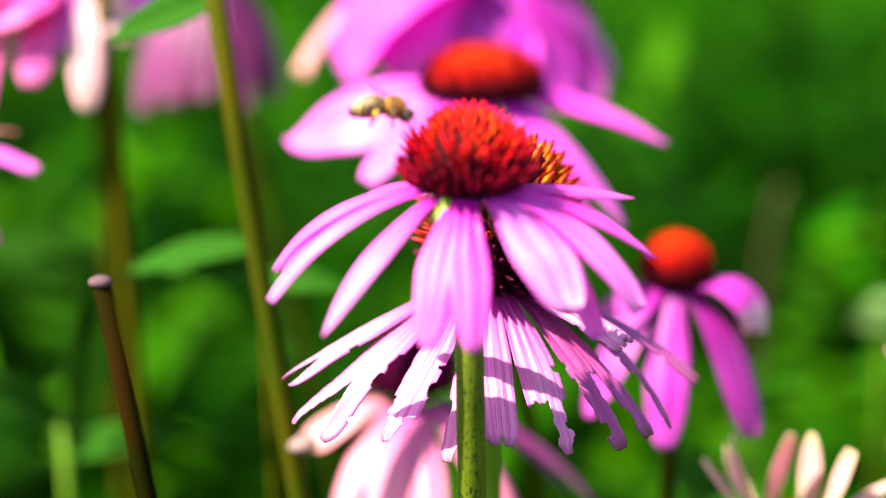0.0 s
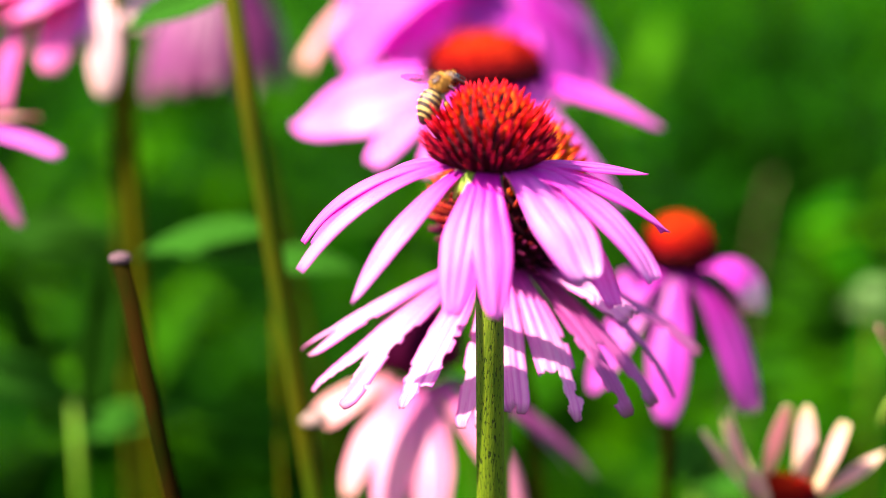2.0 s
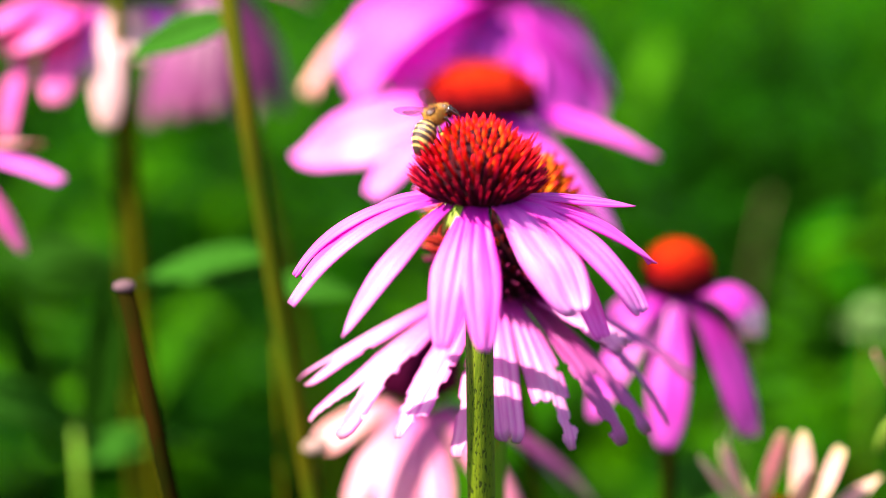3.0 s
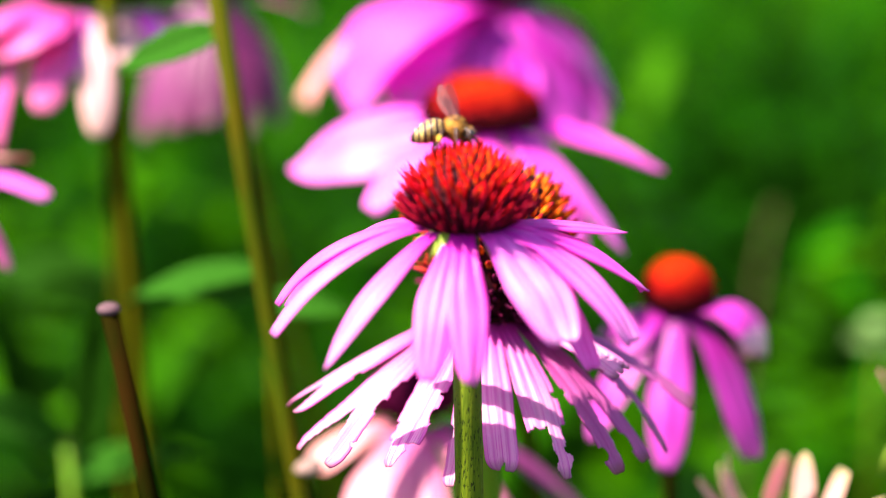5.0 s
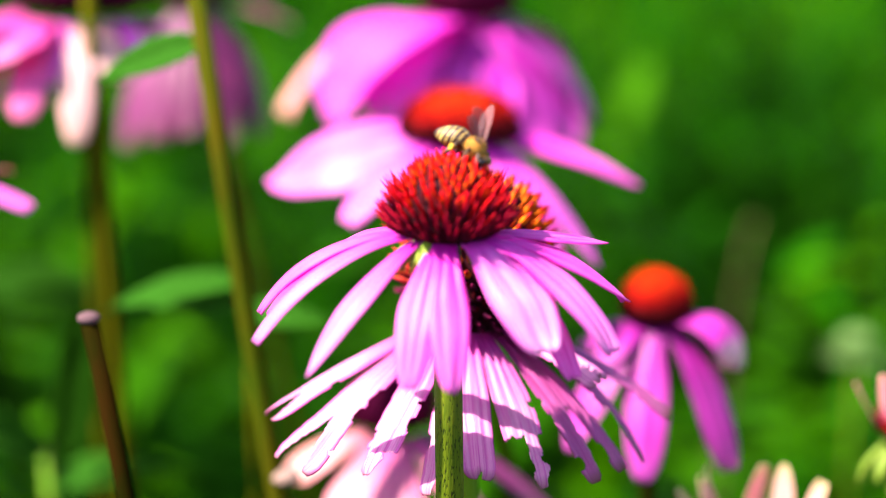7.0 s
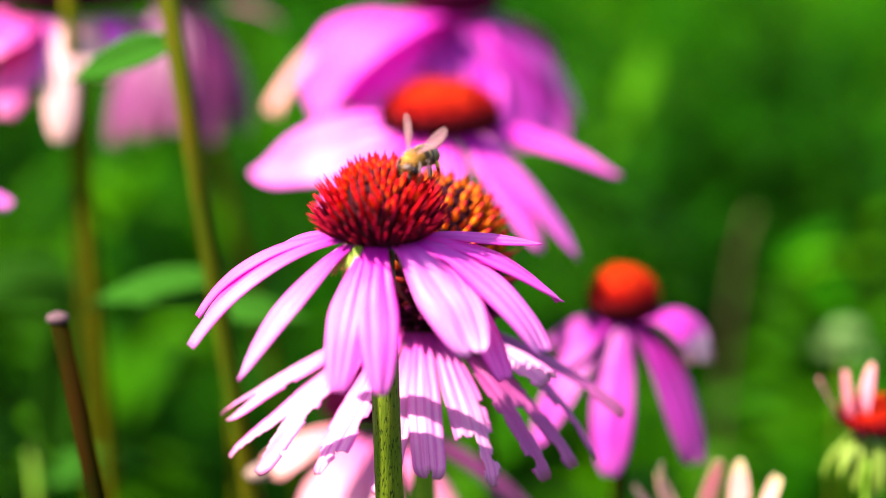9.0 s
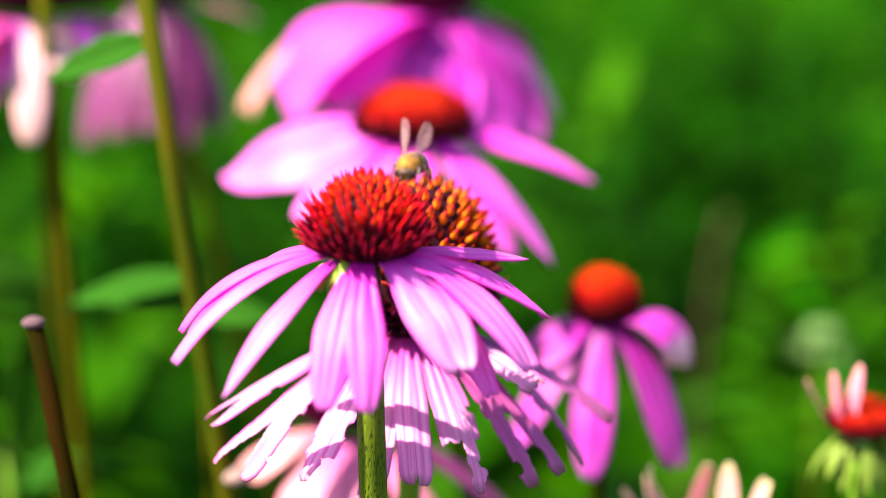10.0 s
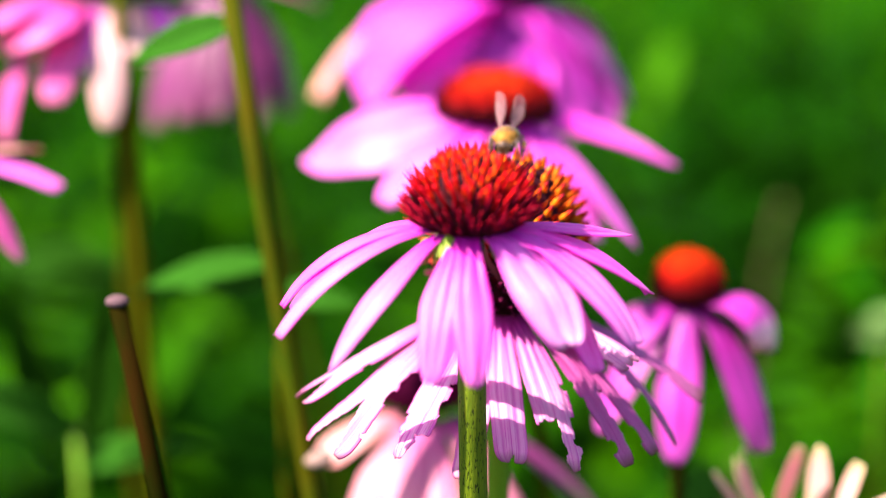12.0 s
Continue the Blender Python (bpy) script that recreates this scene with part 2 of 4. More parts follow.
BRACT = mottled("bract_green", (0.18, 0.34, 0.02), (0.34, 0.50, 0.05), 500.0, 0.5, 0.25)
CUP_GREEN = mottled("cup_green", (0.08, 0.19, 0.012), (0.20, 0.33, 0.03), 300.0, 0.55, 0.2)
SEPAL = mottled("sepal_green", (0.03, 0.10, 0.004), (0.16, 0.24, 0.008), 300.0, 0.6, 0.2, 900.0, 0.05)
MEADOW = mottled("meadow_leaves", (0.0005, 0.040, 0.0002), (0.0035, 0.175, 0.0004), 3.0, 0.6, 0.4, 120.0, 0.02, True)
# Brighter and darker copies of the meadow leaf, sun and shade in their colour.
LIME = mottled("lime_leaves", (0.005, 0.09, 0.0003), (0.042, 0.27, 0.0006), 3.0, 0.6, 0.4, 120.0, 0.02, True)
SHADE_TINTED = mottled("shade_tinted_leaves", (0.001, 0.018, 0.0012), (0.004, 0.045, 0.002), 3.0, 0.8, 0.3, 120.0, 0.0, True)
PALE_BUD = mottled("pale_bud", (0.045, 0.13, 0.03), (0.12, 0.24, 0.075), 300.0, 0.8, spec=0.02)
FADED_BUD = mottled("faded_bud", (0.16, 0.11, 0.09), (0.34, 0.25, 0.22), 300.0, 0.8, spec=0.02)
DRY = mottled("dry_twig", (0.04, 0.038, 0.008), (0.10, 0.075, 0.02), 60.0, 0.8)
SOIL = mottled("meadow_soil", (0.001, 0.03, 0.0005), (0.005, 0.06, 0.001), 2.2, 0.9, 0.0, 60.0, 0.0)
FUR = mottled("bee_fur", (0.16, 0.07, 0.012), (0.70, 0.38, 0.07), 900.0, 0.9, 0.0, 3000.0, 0.2)
CHITIN = mottled("bee_dark", (0.018, 0.009, 0.006), (0.06, 0.028, 0.014), 700.0, 0.35, 0.0, 2500.0, 0.5)
BAND = mottled("bee_band", (0.50, 0.34, 0.06), (0.80, 0.66, 0.22), 700.0, 0.8, 0.0, 2500.0, 0.2)
EYE = mottled("bee_eye", (0.01, 0.008, 0.01), (0.02, 0.016, 0.02), 500.0, 0.15, 0.0, 2500.0, 0.6)
POLLEN = mottled("pollen", (0.60, 0.38, 0.03), (0.80, 0.55, 0.06), 900.0, 0.9)


def wing_material():
    m, nt, b = material("bee_wing", 0.35, 0.15)
    n = noise_of(nt, 900.0, 2.0)
    col = ramp(nt, ((0.35, (0.16, 0.07, 0.07)), (0.65, (0.36, 0.22, 0.24))), n)
    nt.links.new(col, b.inputs["Base Color"])
    clear = nt.nodes.new("ShaderNodeBsdfTransparent")
    mix = nt.nodes.new("ShaderNodeMixShader")
    mix.inputs[0].default_value = 0.34
    nt.links.new(clear.outputs[0], mix.inputs[1])
    nt.links.new(b.outputs[0], mix.inputs[2])
    nt.links.new(mix.outputs[0], nt.nodes["Material Output"].inputs[0])
    return m


WING = wing_material()


# ---- mesh helpers ----
def part(name, bm, mat, parent=None, label=""):
    me = bpy.data.meshes.new(name)
    bm.to_mesh(me)
    bm.free()
    for p in me.polygons:
        p.use_smooth = True
    me.materials.append(mat)
    ob = new(name, me)
    ob.parent = parent
    return tagged(ob, label)


def smooth(a, b, x):
    x = min(1.0, max(0.0, (x - a) / (b - a)))
    return x * x * (3 - 2 * x)


def tube(points, radii, sides=10, cap=True):
    """A round stem along points, with one radius a point."""
    bm = bmesh.new()
    rings = []
    pts = [Vector(p) for p in points]
    for i, p in enumerate(pts):
        d = (pts[min(i + 1, len(pts) - 1)] - pts[max(i - 1, 0)]).normalized()
        u = d.orthogonal().normalized() if i == 0 else (u - d * u.dot(d)).normalized()
        w = d.cross(u)
        rings.append([bm.verts.new(p + (u * math.cos(k * math.tau / sides) + w * math.sin(k * math.tau / sides)) * radii[i]) for k in range(sides)])
    for a, b in zip(rings, rings[1:]):
        for k in range(sides):
            bm.faces.new((a[k], a[(k + 1) % sides], b[(k + 1) % sides], b[k]))
    if cap:
        bm.faces.new(rings[0][::-1])
        bm.faces.new(rings[-1])
    return bm


def bezier(a, b, c, n=14):
    a, b, c = Vector(a), Vector(b), Vector(c)
    return [a * (1 - t) ** 2 + b * 2 * t * (1 - t) + c * t * t for t in (i / (n - 1) for i in range(n))]


MM = 0.001


def petal_mesh(length, e0, e1, width, ring, ragged=0.0, bend=0.0, curl=0.5, seed=0, nu=26, nv=12, waist=0.56, shape=None):
    """A strap-shaped petal that leaves the head at radius ring along +x, rising e0 degrees at the base and e1 at the tip (mm)."""
    rng = random.Random(seed)
    off = rng.uniform(0, 100)
    bm = bmesh.new()
    la = bm.verts.layers.float.new("along")
    lc = bm.verts.layers.float.new("across")
    lg = bm.verts.layers.float.new("groove")
    shape = shape or {}
    notch = rng.choice((-0.33, 0.0, 0.33))
    ribs, phase, rib_h = rng.choice((2.2, 3.0, 3.7)), rng.uniform(-0.6, 0.6), rng.uniform(0.045, 0.075)
    spine, x, z, e = [], ring, 0.0, radians(e0)
    for i in range(nu + 1):
        spine.append((x, z, e))
        e = radians(e0 + (e1 - e0) * (i + 0.5) / nu)
        x += math.cos(e) * length / nu
        z += math.sin(e) * length / nu
    rows = []
    wob = rng.uniform(0.4, 1.0) * rng.choice((-1, 1))
    for i, (x, z, e) in enumerate(spine):
        u = i / nu
        prof = (waist + (1 - waist) * smooth(0.0, 0.55, u)) * math.sqrt(max(0.0, 1 - max(0.0, (u - 0.5) / 0.515) ** (14.0 if shape else 2.4 if waist > 0.45 else 1.7)))
        prof = max(prof, 0.10)
        row = []
        for j in range(nv + 1):
            v = -1 + 2 * j / nv
            edge = 1.0 + 0.05 * noise.noise(Vector((u * 5 + off, math.copysign(2, v), 5)))
            if ragged:
                edge -= ragged * (0.55 * max(0.0, noise.noise(Vector((u * 9 + off, math.copysign(3, v), 0)))) + 0.35 * max(0.0, noise.noise(Vector((u * 26 + off, math.copysign(7, v), 1)))))
            y = v * prof * edge * width / 2
            for fu, fv, fw in shape.get("forks", []):
                y += math.copysign(shape.get("spread", 0.0), v - fv) * length * max(0.0, u - fu)
            n_off = -curl * v * v * width * 0.16 * prof
            ridge = abs(math.cos(ribs * math.pi * v / 2 + phase + 0.25 * noise.noise(Vector((u * 2.5, off, 9)))))
            n_off += rib_h * min(width, 14.0) * (ridge - 0.6) * smooth(0.0, 0.2, u) * (1 - 0.45 * u)
            n_off += 0.05 * width * noise.noise(Vector((u * 3 + off, v * 0.8, 2)))
            twist = wob * 0.25 * u * u * v * width * 0.5
            n_off += twist
            pull = 0.0
            if u > 0.8:
                pull = -(u - 0.8) / 0.2 * width * (0.16 if waist > 0.45 else 0.07) * (math.exp(-((v - notch) / 0.16) ** 2))
            px = x - math.sin(e) * n_off + math.cos(e) * pull
            pz = z + math.cos(e) * n_off + math.sin(e) * pull
            vert = bm.verts.new((px * MM, (y + bend * u * u + 0.04 * width * wob * math.sin(u * 4)) * MM, pz * MM))
            vert[la], vert[lc], vert[lg] = u, v, 1 - ridge
            row.append(vert)
        rows.append(row)
    forks = shape.get("forks", [(rng.uniform(0.66, 0.82), rng.uniform(-0.35, 0.35), rng.uniform(0.9, 1.8))] if ragged else [])
    bites = [(rng.uniform(0.45, 0.97), rng.choice((-1, 1)), rng.uniform(0.010, 0.022), rng.uniform(0.12, 0.30)) for _ in range(int(ragged * 8))]
    bites += shape.get("bites", [])
    for i in range(nu):
        for j in range(nv):
            u, v = (i + 0.5) / nu, -1 + 2 * (j + 0.5) / nv
            torn = 0.03 * noise.noise(Vector((v * 4, off, 4))) if shape else 0.0
            if any(u > fu and abs(v - fv - 0.10 * noise.noise(Vector((u * 12, off, 6)))) < fw * (u - fu) for fu, fv, fw in forks):
                continue
            if any(u + torn > ku and not ka < v + 0.2 * noise.noise(Vector((u * 14, off, 8))) < kb for ku, ka, kb in shape.get("strips", [])):
                continue
            if any(v * bs > 1 - bd * math.sqrt(max(0.0, 1 - ((u - bu) / br) ** 2)) and abs(u - bu) < br for bu, bs, br, bd in bites):
                continue
            bm.faces.new((rows[i][j], rows[i + 1][j], rows[i + 1][j + 1], rows[i][j + 1]))
    joined, queue = set(rows[0]), list(rows[0])
    while queue:
        for e in queue.pop().link_edges:
            for v in e.verts:
                if v not in joined:
                    joined.add(v)
                    queue.append(v)
    bmesh.ops.delete(bm, geom=[v for v in bm.verts if v not in joined], context="VERTS")
    loose = [v for v in bm.verts if not v.link_faces]
    bmesh.ops.delete(bm, geom=loose, context="VERTS")
    bmesh.ops.recalc_face_normals(bm, faces=bm.faces[:])
    bmesh.ops.solidify(bm, geom=bm.faces[:], thickness=0.00022)
    return bm


def spike_mesh(name, length, radius, mat, hook=0.12):
    """A pointed bract of the cone, five-sided, bowed a little."""
    bm = bmesh.new()
    rings = []
    for t, r in ((0.0, 0.9), (0.35, 1.0), (0.72, 0.6)):
        rings.append([bm.verts.new((math.cos(k * math.tau / 5) * radius * r + hook * length * t * t, math.sin(k * math.tau / 5) * radius * r, t * length)) for k in range(5)])
    tip = bm.verts.new((hook * length, 0, length))
    for a, b in zip(rings, rings[1:]):
        for k in range(5):
            bm.faces.new((a[k], a[(k + 1) % 5], b[(k + 1) % 5], b[k]))
    for k in range(5):
        bm.faces.new((rings[-1][k], rings[-1][(k + 1) % 5], tip))
    me = bpy.data.meshes.new(name)
    bm.to_mesh(me)
    bm.free()
    for p in me.polygons:
        p.use_smooth = True
    me.materials.append(mat)
    return me


def dome_point(radius, height, sink, th):
    """Profile of a cone head: th 0 at the top, 90 degrees at its widest, more below."""
    r = radius * math.sin(th)
    z = sink + (height - sink) * math.cos(th) if th < math.pi / 2 else sink + sink * math.cos(th)
    return r, z


def dome_mesh(radius, height, sink, lump=0.03, seed=0, top=0.0):
    bm = bmesh.new()
    rings = []
    for i in range(1, 15):
        th = radians(150) * i / 14
        r, z = dome_point(radius, height, sink, th)
        rings.append([bm.verts.new(Vector((r * math.cos(k * math.tau / 24), r * math.sin(k * math.tau / 24), z)) * MM * (1 + lump * noise.noise(Vector((i * 0.9, k * 0.9, seed))))) for k in range(24)])
    tip = bm.verts.new((0, 0, height * MM))
    for k in range(24):
        bm.faces.new((tip, rings[0][k], rings[0][(k + 1) % 24]))
    for a, b in zip(rings, rings[1:]):
        for k in range(24):
            bm.faces.new((a[k], b[k], b[(k + 1) % 24], a[(k + 1) % 24]))
    bm.faces.new(rings[-1][::-1])
    return bm


def spike_frames(radius, height, sink, count, low, lift, rng):
    """Where the spikes of a head stand: a golden-angle spiral over the dome."""
    for i in range(count):
        f = (i + 0.5) / count
        th = math.acos(1 - f * (1 - math.cos(radians(low))))
        az = i * 2.399963 + rng.uniform(-0.05, 0.05)
        r, z = dome_point(radius, height, sink, th)
        out = Vector((math.sin(th) * math.cos(az), math.sin(th) * math.sin(az), math.cos(th) * radius / max(height - sink, 1e-6)))
        d = (out.normalized() + Vector((0, 0, lift)) + Vector((rng.uniform(-1, 1), rng.uniform(-1, 1), rng.uniform(-1, 1))) * 0.10).normalized()
        side = Vector((0, 0, 1)) - d * d.z
        side = side.normalized() if side.length > 1e-4 else d.orthogonal().normalized()
        rot = Matrix((side, d.cross(side), d)).transposed().to_4x4()
        yield f, Matrix.Translation(Vector((r * math.cos(az), r * math.sin(az), z)) * MM * 0.97) @ rot


def add_spikes(core, radius, height, sink, count, low, lift, meshes, seed, top_mesh=None, top_share=0.0, dark_mesh=None, dark_from=0.62, shade_side=None):
    rng = random.Random(seed)
    for f, m in spike_frames(radius, height, sink, count, low, lift, rng):
        me = top_mesh if top_mesh and f < top_share + rng.uniform(-0.08, 0.08) else meshes[rng.randrange(len(meshes))]
        start = dark_from
        # On this side dark spikes start higher up, standing in for shade.
        if shade_side is not None:
            a = math.atan2(m.translation.y, m.translation.x) - radians(shade_side)
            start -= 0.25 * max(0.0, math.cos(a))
        if dark_mesh and f > start + rng.uniform(-0.10, 0.10):
            me = dark_mesh
        s = new("spike", me)
        s.parent = core
        k = rng.uniform(0.85, 1.12) * (0.75 + 0.25 * smooth(0.0, 0.10, f))
        s.matrix_basis = m @ Matrix.Diagonal((1, 1, k, 1))


def joined_spikes(core, radius, height, sink, count, low, lift, length, width, mat, seed, crown=1.0):
    """Short spikes of a head as one mesh; crown is their share of the length at the top."""
    rng = random.Random(seed)
    verts, faces = [], []
    for f, m in spike_frames(radius, height, sink, count, low, lift, rng):
        n = len(verts)
        k = rng.uniform(0.8, 1.15) * (crown + (1 - crown) * smooth(0.12, 0.45, f))
        for q in range(4):
            verts.append(m @ Vector((width * math.cos(q * math.pi / 2), width * math.sin(q * math.pi / 2), 0)))
        verts.append(m @ Vector((0, 0, length * k)))
        faces += [(n + q, n + (q + 1) % 4, n + 4) for q in range(4)]
    me = bpy.data.meshes.new("bristle_cover")
    me.from_pydata(verts, [], faces)
    me.materials.append(mat)
    ob = new("bristle_cover", me)
    ob.parent = core
    return tagged(ob, kind="stuff")


def leaf_mesh(length, width, e0, e1, fold=0.25, seed=0, nu=16, nv=6, teeth=0.05):
    """A lance-shaped leaf along +x with a folded midrib, metres."""
    bm = bmesh.new()
    rng = random.Random(seed)
    x = z = 0.0
    rows = []
    for i in range(nu + 1):
        u = i / nu
        e = radians(e0 + (e1 - e0) * u)
        prof = max(0.03, math.sin(math.pi * min(1.0, u * 0.97 + 0.02) ** 0.72)) * (1 + (teeth if i % 2 else -teeth))
        row = []
        for j in range(nv + 1):
            v = -1 + 2 * j / nv
            n_off = fold * abs(v) * width * 0.5 * prof + 0.04 * width * noise.noise(Vector((u * 5, v * 2, seed)))
            row.append(bm.verts.new((x - math.sin(e) * n_off, v * prof * width / 2, z + math.cos(e) * n_off)))
        rows.append(row)
        x += math.cos(e) * length / nu
        z += math.sin(e) * length / nu
    for i in range(nu):
        for j in range(nv):
            bm.faces.new((rows[i][j], rows[i + 1][j], rows[i + 1][j + 1], rows[i][j + 1]))
    bmesh.ops.recalc_face_normals(bm, faces=bm.faces[:])
    bmesh.ops.solidify(bm, geom=bm.faces[:], thickness=0.0003)
    return bm


def empty_at(name, x, y, label, category, group=""):
    ob = new(name)
    ob.empty_display_size = 0.02
    ob.matrix_basis = pose(x, y, 0)
    return tagged(ob, label, category, group)


def coneflower(name, head, foot, petals, mat, ring, label, group="coneflowers", stem_r=0.0026, stem_mat=None, tilt=(0, 0), seed=1, curl=0.5, bow=0.0, other=None, waist=0.56, shapes=None):
    """A flower on its stem: an empty at the foot, the stem, a tilted head with petals. Returns the thing and the head's pose in it."""
    thing = empty_at(name, foot[0], foot[1], label, "flower", group)
    h = Vector(head) - Vector((foot[0], foot[1], 0))
    hm = Matrix.Translation(h) @ pose(0, 0, 0, tilt[0], tilt[1], 0)
    neck = hm @ Vector((0, 0, -0.003))
    mid = Vector((h.x * 0.75 + bow, h.y * 0.75, h.z * 0.5))
    pts = bezier((0, 0, -0.02), mid, neck, 18)
    part("stem", tube(pts, [stem_r * (1.35 - 0.4 * i / 17) for i in range(18)], 12), stem_mat or STEM, thing)
    for i, row in enumerate(petals):
        az, length, e0, e1, width = row[:5]
        ragged = row[5] if len(row) > 5 else 0.0
        bend = row[6] if len(row) > 6 else 0.0
        fine = (96, 30) if ragged else (30, 20)
        p = part("petal", petal_mesh(length, e0, e1, width, ring, ragged, bend, curl, seed * 37 + i, *fine, waist=waist, shape=(shapes or {}).get(i)), (other or {}).get(i, mat), thing)
        p.matrix_basis = hm @ pose(0, 0, 0, 0, 0, az) @ pose(0, 0, 0, row[7] if len(row) > 7 else 0.0, 0, 0)
    return thing, hm


def green_cup(thing, hm, ring, count, length, seed, droop=-25, mat=None):
    """Small leafy bracts under the head."""
    rng = random.Random(seed)
    for i in range(count):
        b = part("bract", leaf_mesh(length * rng.uniform(0.8, 1.15), length * 0.28, droop + rng.uniform(-25, 15), droop - 35, 0.2, i, 6, 4), mat or BRACT, thing)
        b.matrix_basis = hm @ pose(0, 0, 0, 0, 0, i * 360 / count + rng.uniform(-8, 8)) @ Matrix.Translation((ring, 0, -0.0015 - 0.001 * (i % 2)))


# ---- ground and meadow ----
bm = bmesh.new()
bmesh.ops.create_grid(bm, x_segments=60, y_segments=60, size=150)
for v in bm.verts:
    v.co.z = 0.02 * noise.noise(v.co * 0.3) - 0.02
tagged(part("ground", bm, SOIL), "dark green meadow ground under the grass", "ground", kind="structure")


def round_about(rng, count, reach, thin, near=0):
    """Places on the meadow all round, clear of the spot where the flowers and the camera stand."""
    n = count * 2
    r, a = reach * rng.random(n) ** thin * (1 + 0.9 * rng.random(n) ** 3), rng.random(n) * math.tau
    x, y = r * np.cos(a), 1.4 + r * np.sin(a)
    free = (y > 0.95) | (np.abs(x) > 0.75) | (y < -0.6) | (near > 0)
    return x[free][:count], y[free][:count]


def blades(name, count, reach, height, width, mat, seed, label, lean=0.5, near=0):
    """Grass blades joined into one mesh, spread over the meadow."""
    rng = np.random.default_rng(seed)
    x, y = round_about(rng, count, reach, 0.62, near)
    h = height * (0.5 + rng.random(count))
    a = rng.random(count) * math.tau
    ln = lean * h * rng.random(count)
    w = width * (0.6 + 0.8 * rng.random(count))
    side = np.stack([-np.sin(a), np.cos(a), 0 * a], 1) * w[:, None] * 0.5
    way = np.stack([np.cos(a), np.sin(a), 0 * a], 1) * ln[:, None]
    up = np.stack([0 * a, 0 * a, h], 1)
    foot = np.stack([x, y, 0 * a - 0.02], 1)
    mid = foot + up * 0.55 + way * 0.3
    tip = foot + up + way
    verts = np.stack([foot - side, foot + side, mid + side * 0.9, mid - side * 0.9, tip], 1).reshape(-1, 3)
    n = np.arange(count) * 5
    faces = [(int(k), int(k) + 1, int(k) + 2, int(k) + 3) for k in n] + [(int(k) + 3, int(k) + 2, int(k) + 4) for k in n]
    me = bpy.data.meshes.new(name)
    me.from_pydata(verts.tolist(), [], faces)
    me.materials.append(mat)
    return tagged(new(name, me), label, "grass", kind="stuff")


blades("meadow_grass", 70000, 9.5, 0.26, 0.010, MEADOW, 3, "tall green meadow grass in sunlight")
blades("meadow_grass", 16000, 2.3, 0.17, 0.008, MEADOW, 4, "short green grass on the ground among the flower stems", 0.7, 1)


def leafy_mass(name, plants, leaves, reach, tall, length, mat, seed, label, spread=None):
    """Leafy plants, each a cluster of lance-shaped leaves round a stem, joined into one mesh."""
    rng = np.random.default_rng(seed)
    px, py = round_about(rng, plants, reach, 0.5)
    if spread:
        px, py = spread[0] + (spread[1] - spread[0]) * rng.random(plants), spread[2] + (spread[3] - spread[2]) * rng.random(plants)
    ph = tall * (0.55 + 0.45 * rng.random(plants))
    count = plants * leaves
    k = np.repeat(np.arange(plants), leaves)
    a = rng.random(count) * math.tau
    f = rng.random(count) ** 0.8
    x, y, z = px[k] + 0.01 * np.cos(a), py[k] + 0.01 * np.sin(a), ph[k] * f
    e = np.radians(rng.uniform(-15, 65, count))
    L = length * (1.15 - 0.7 * f) * (0.7 + 0.6 * rng.random(count))
    d = np.stack([np.cos(a) * np.cos(e), np.sin(a) * np.cos(e), np.sin(e)], 1)
    side = np.stack([-np.sin(a), np.cos(a), 0 * a], 1)
    drop = np.stack([0 * a, 0 * a, -0.22 * L], 1)
    p = np.stack([x, y, z], 1)
    W = (L * 0.14)[:, None] * side
    m1, m2, tip = p + d * (L * 0.35)[:, None], p + d * (L * 0.7)[:, None] + drop * 0.4, p + d * L[:, None] + drop
    verts = np.stack([p, m1 - W, m1 + W, m2 - W * 0.8, m2 + W * 0.8, tip], 1).reshape(-1, 3)
    faces = []
    for q in range(0, count * 6, 6):
        faces += [(q, q + 1, q + 2), (q + 1, q + 3, q + 4, q + 2), (q + 3, q + 5, q + 4)]
    me = bpy.data.meshes.new(name)
    me.from_pydata(verts.tolist(), [], faces)
    me.materials.append(mat)
    return tagged(new(name, me), label, "foliage", kind="stuff")


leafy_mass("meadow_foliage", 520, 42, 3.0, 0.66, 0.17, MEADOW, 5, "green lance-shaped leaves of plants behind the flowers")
leafy_mass("meadow_foliage", 380, 36, 3.4, 0.60, 0.19, LIME, 6, "yellow-green leaves among the meadow plants, coloured bright as if sunlit")
leafy_mass("meadow_foliage", 360, 36, 3.8, 0.50, 0.20, SHADE_TINTED, 7, "meadow leaves coloured dark green for shade deep in the meadow")
# Shade at the right edge, put in as dark leaves.
leafy_mass("meadow_foliage", 9, 60, 1.0, 0.66, 0.16, SHADE_TINTED, 8, "leaves with shade put into their dark bluish green colour", (0.40, 0.54, 1.45, 1.9))
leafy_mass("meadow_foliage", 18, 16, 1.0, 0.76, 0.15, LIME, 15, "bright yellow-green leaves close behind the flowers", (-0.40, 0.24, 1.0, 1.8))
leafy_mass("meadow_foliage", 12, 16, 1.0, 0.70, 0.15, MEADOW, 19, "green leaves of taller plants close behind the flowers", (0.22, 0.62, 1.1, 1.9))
leafy_mass("meadow_foliage", 22, 26, 1.0, 0.55, 0.13, LIME, 23, "low yellow-green leaves behind the small flower, coloured as if sunlit", (0.12, 0.52, 0.95, 1.5))
leafy_mass("meadow_foliage", 70, 30, 1.0, 0.34, 0.12, MEADOW, 17, "low green leaves on the ground among the stems", (-0.75, 0.75, -0.6, 0.95))

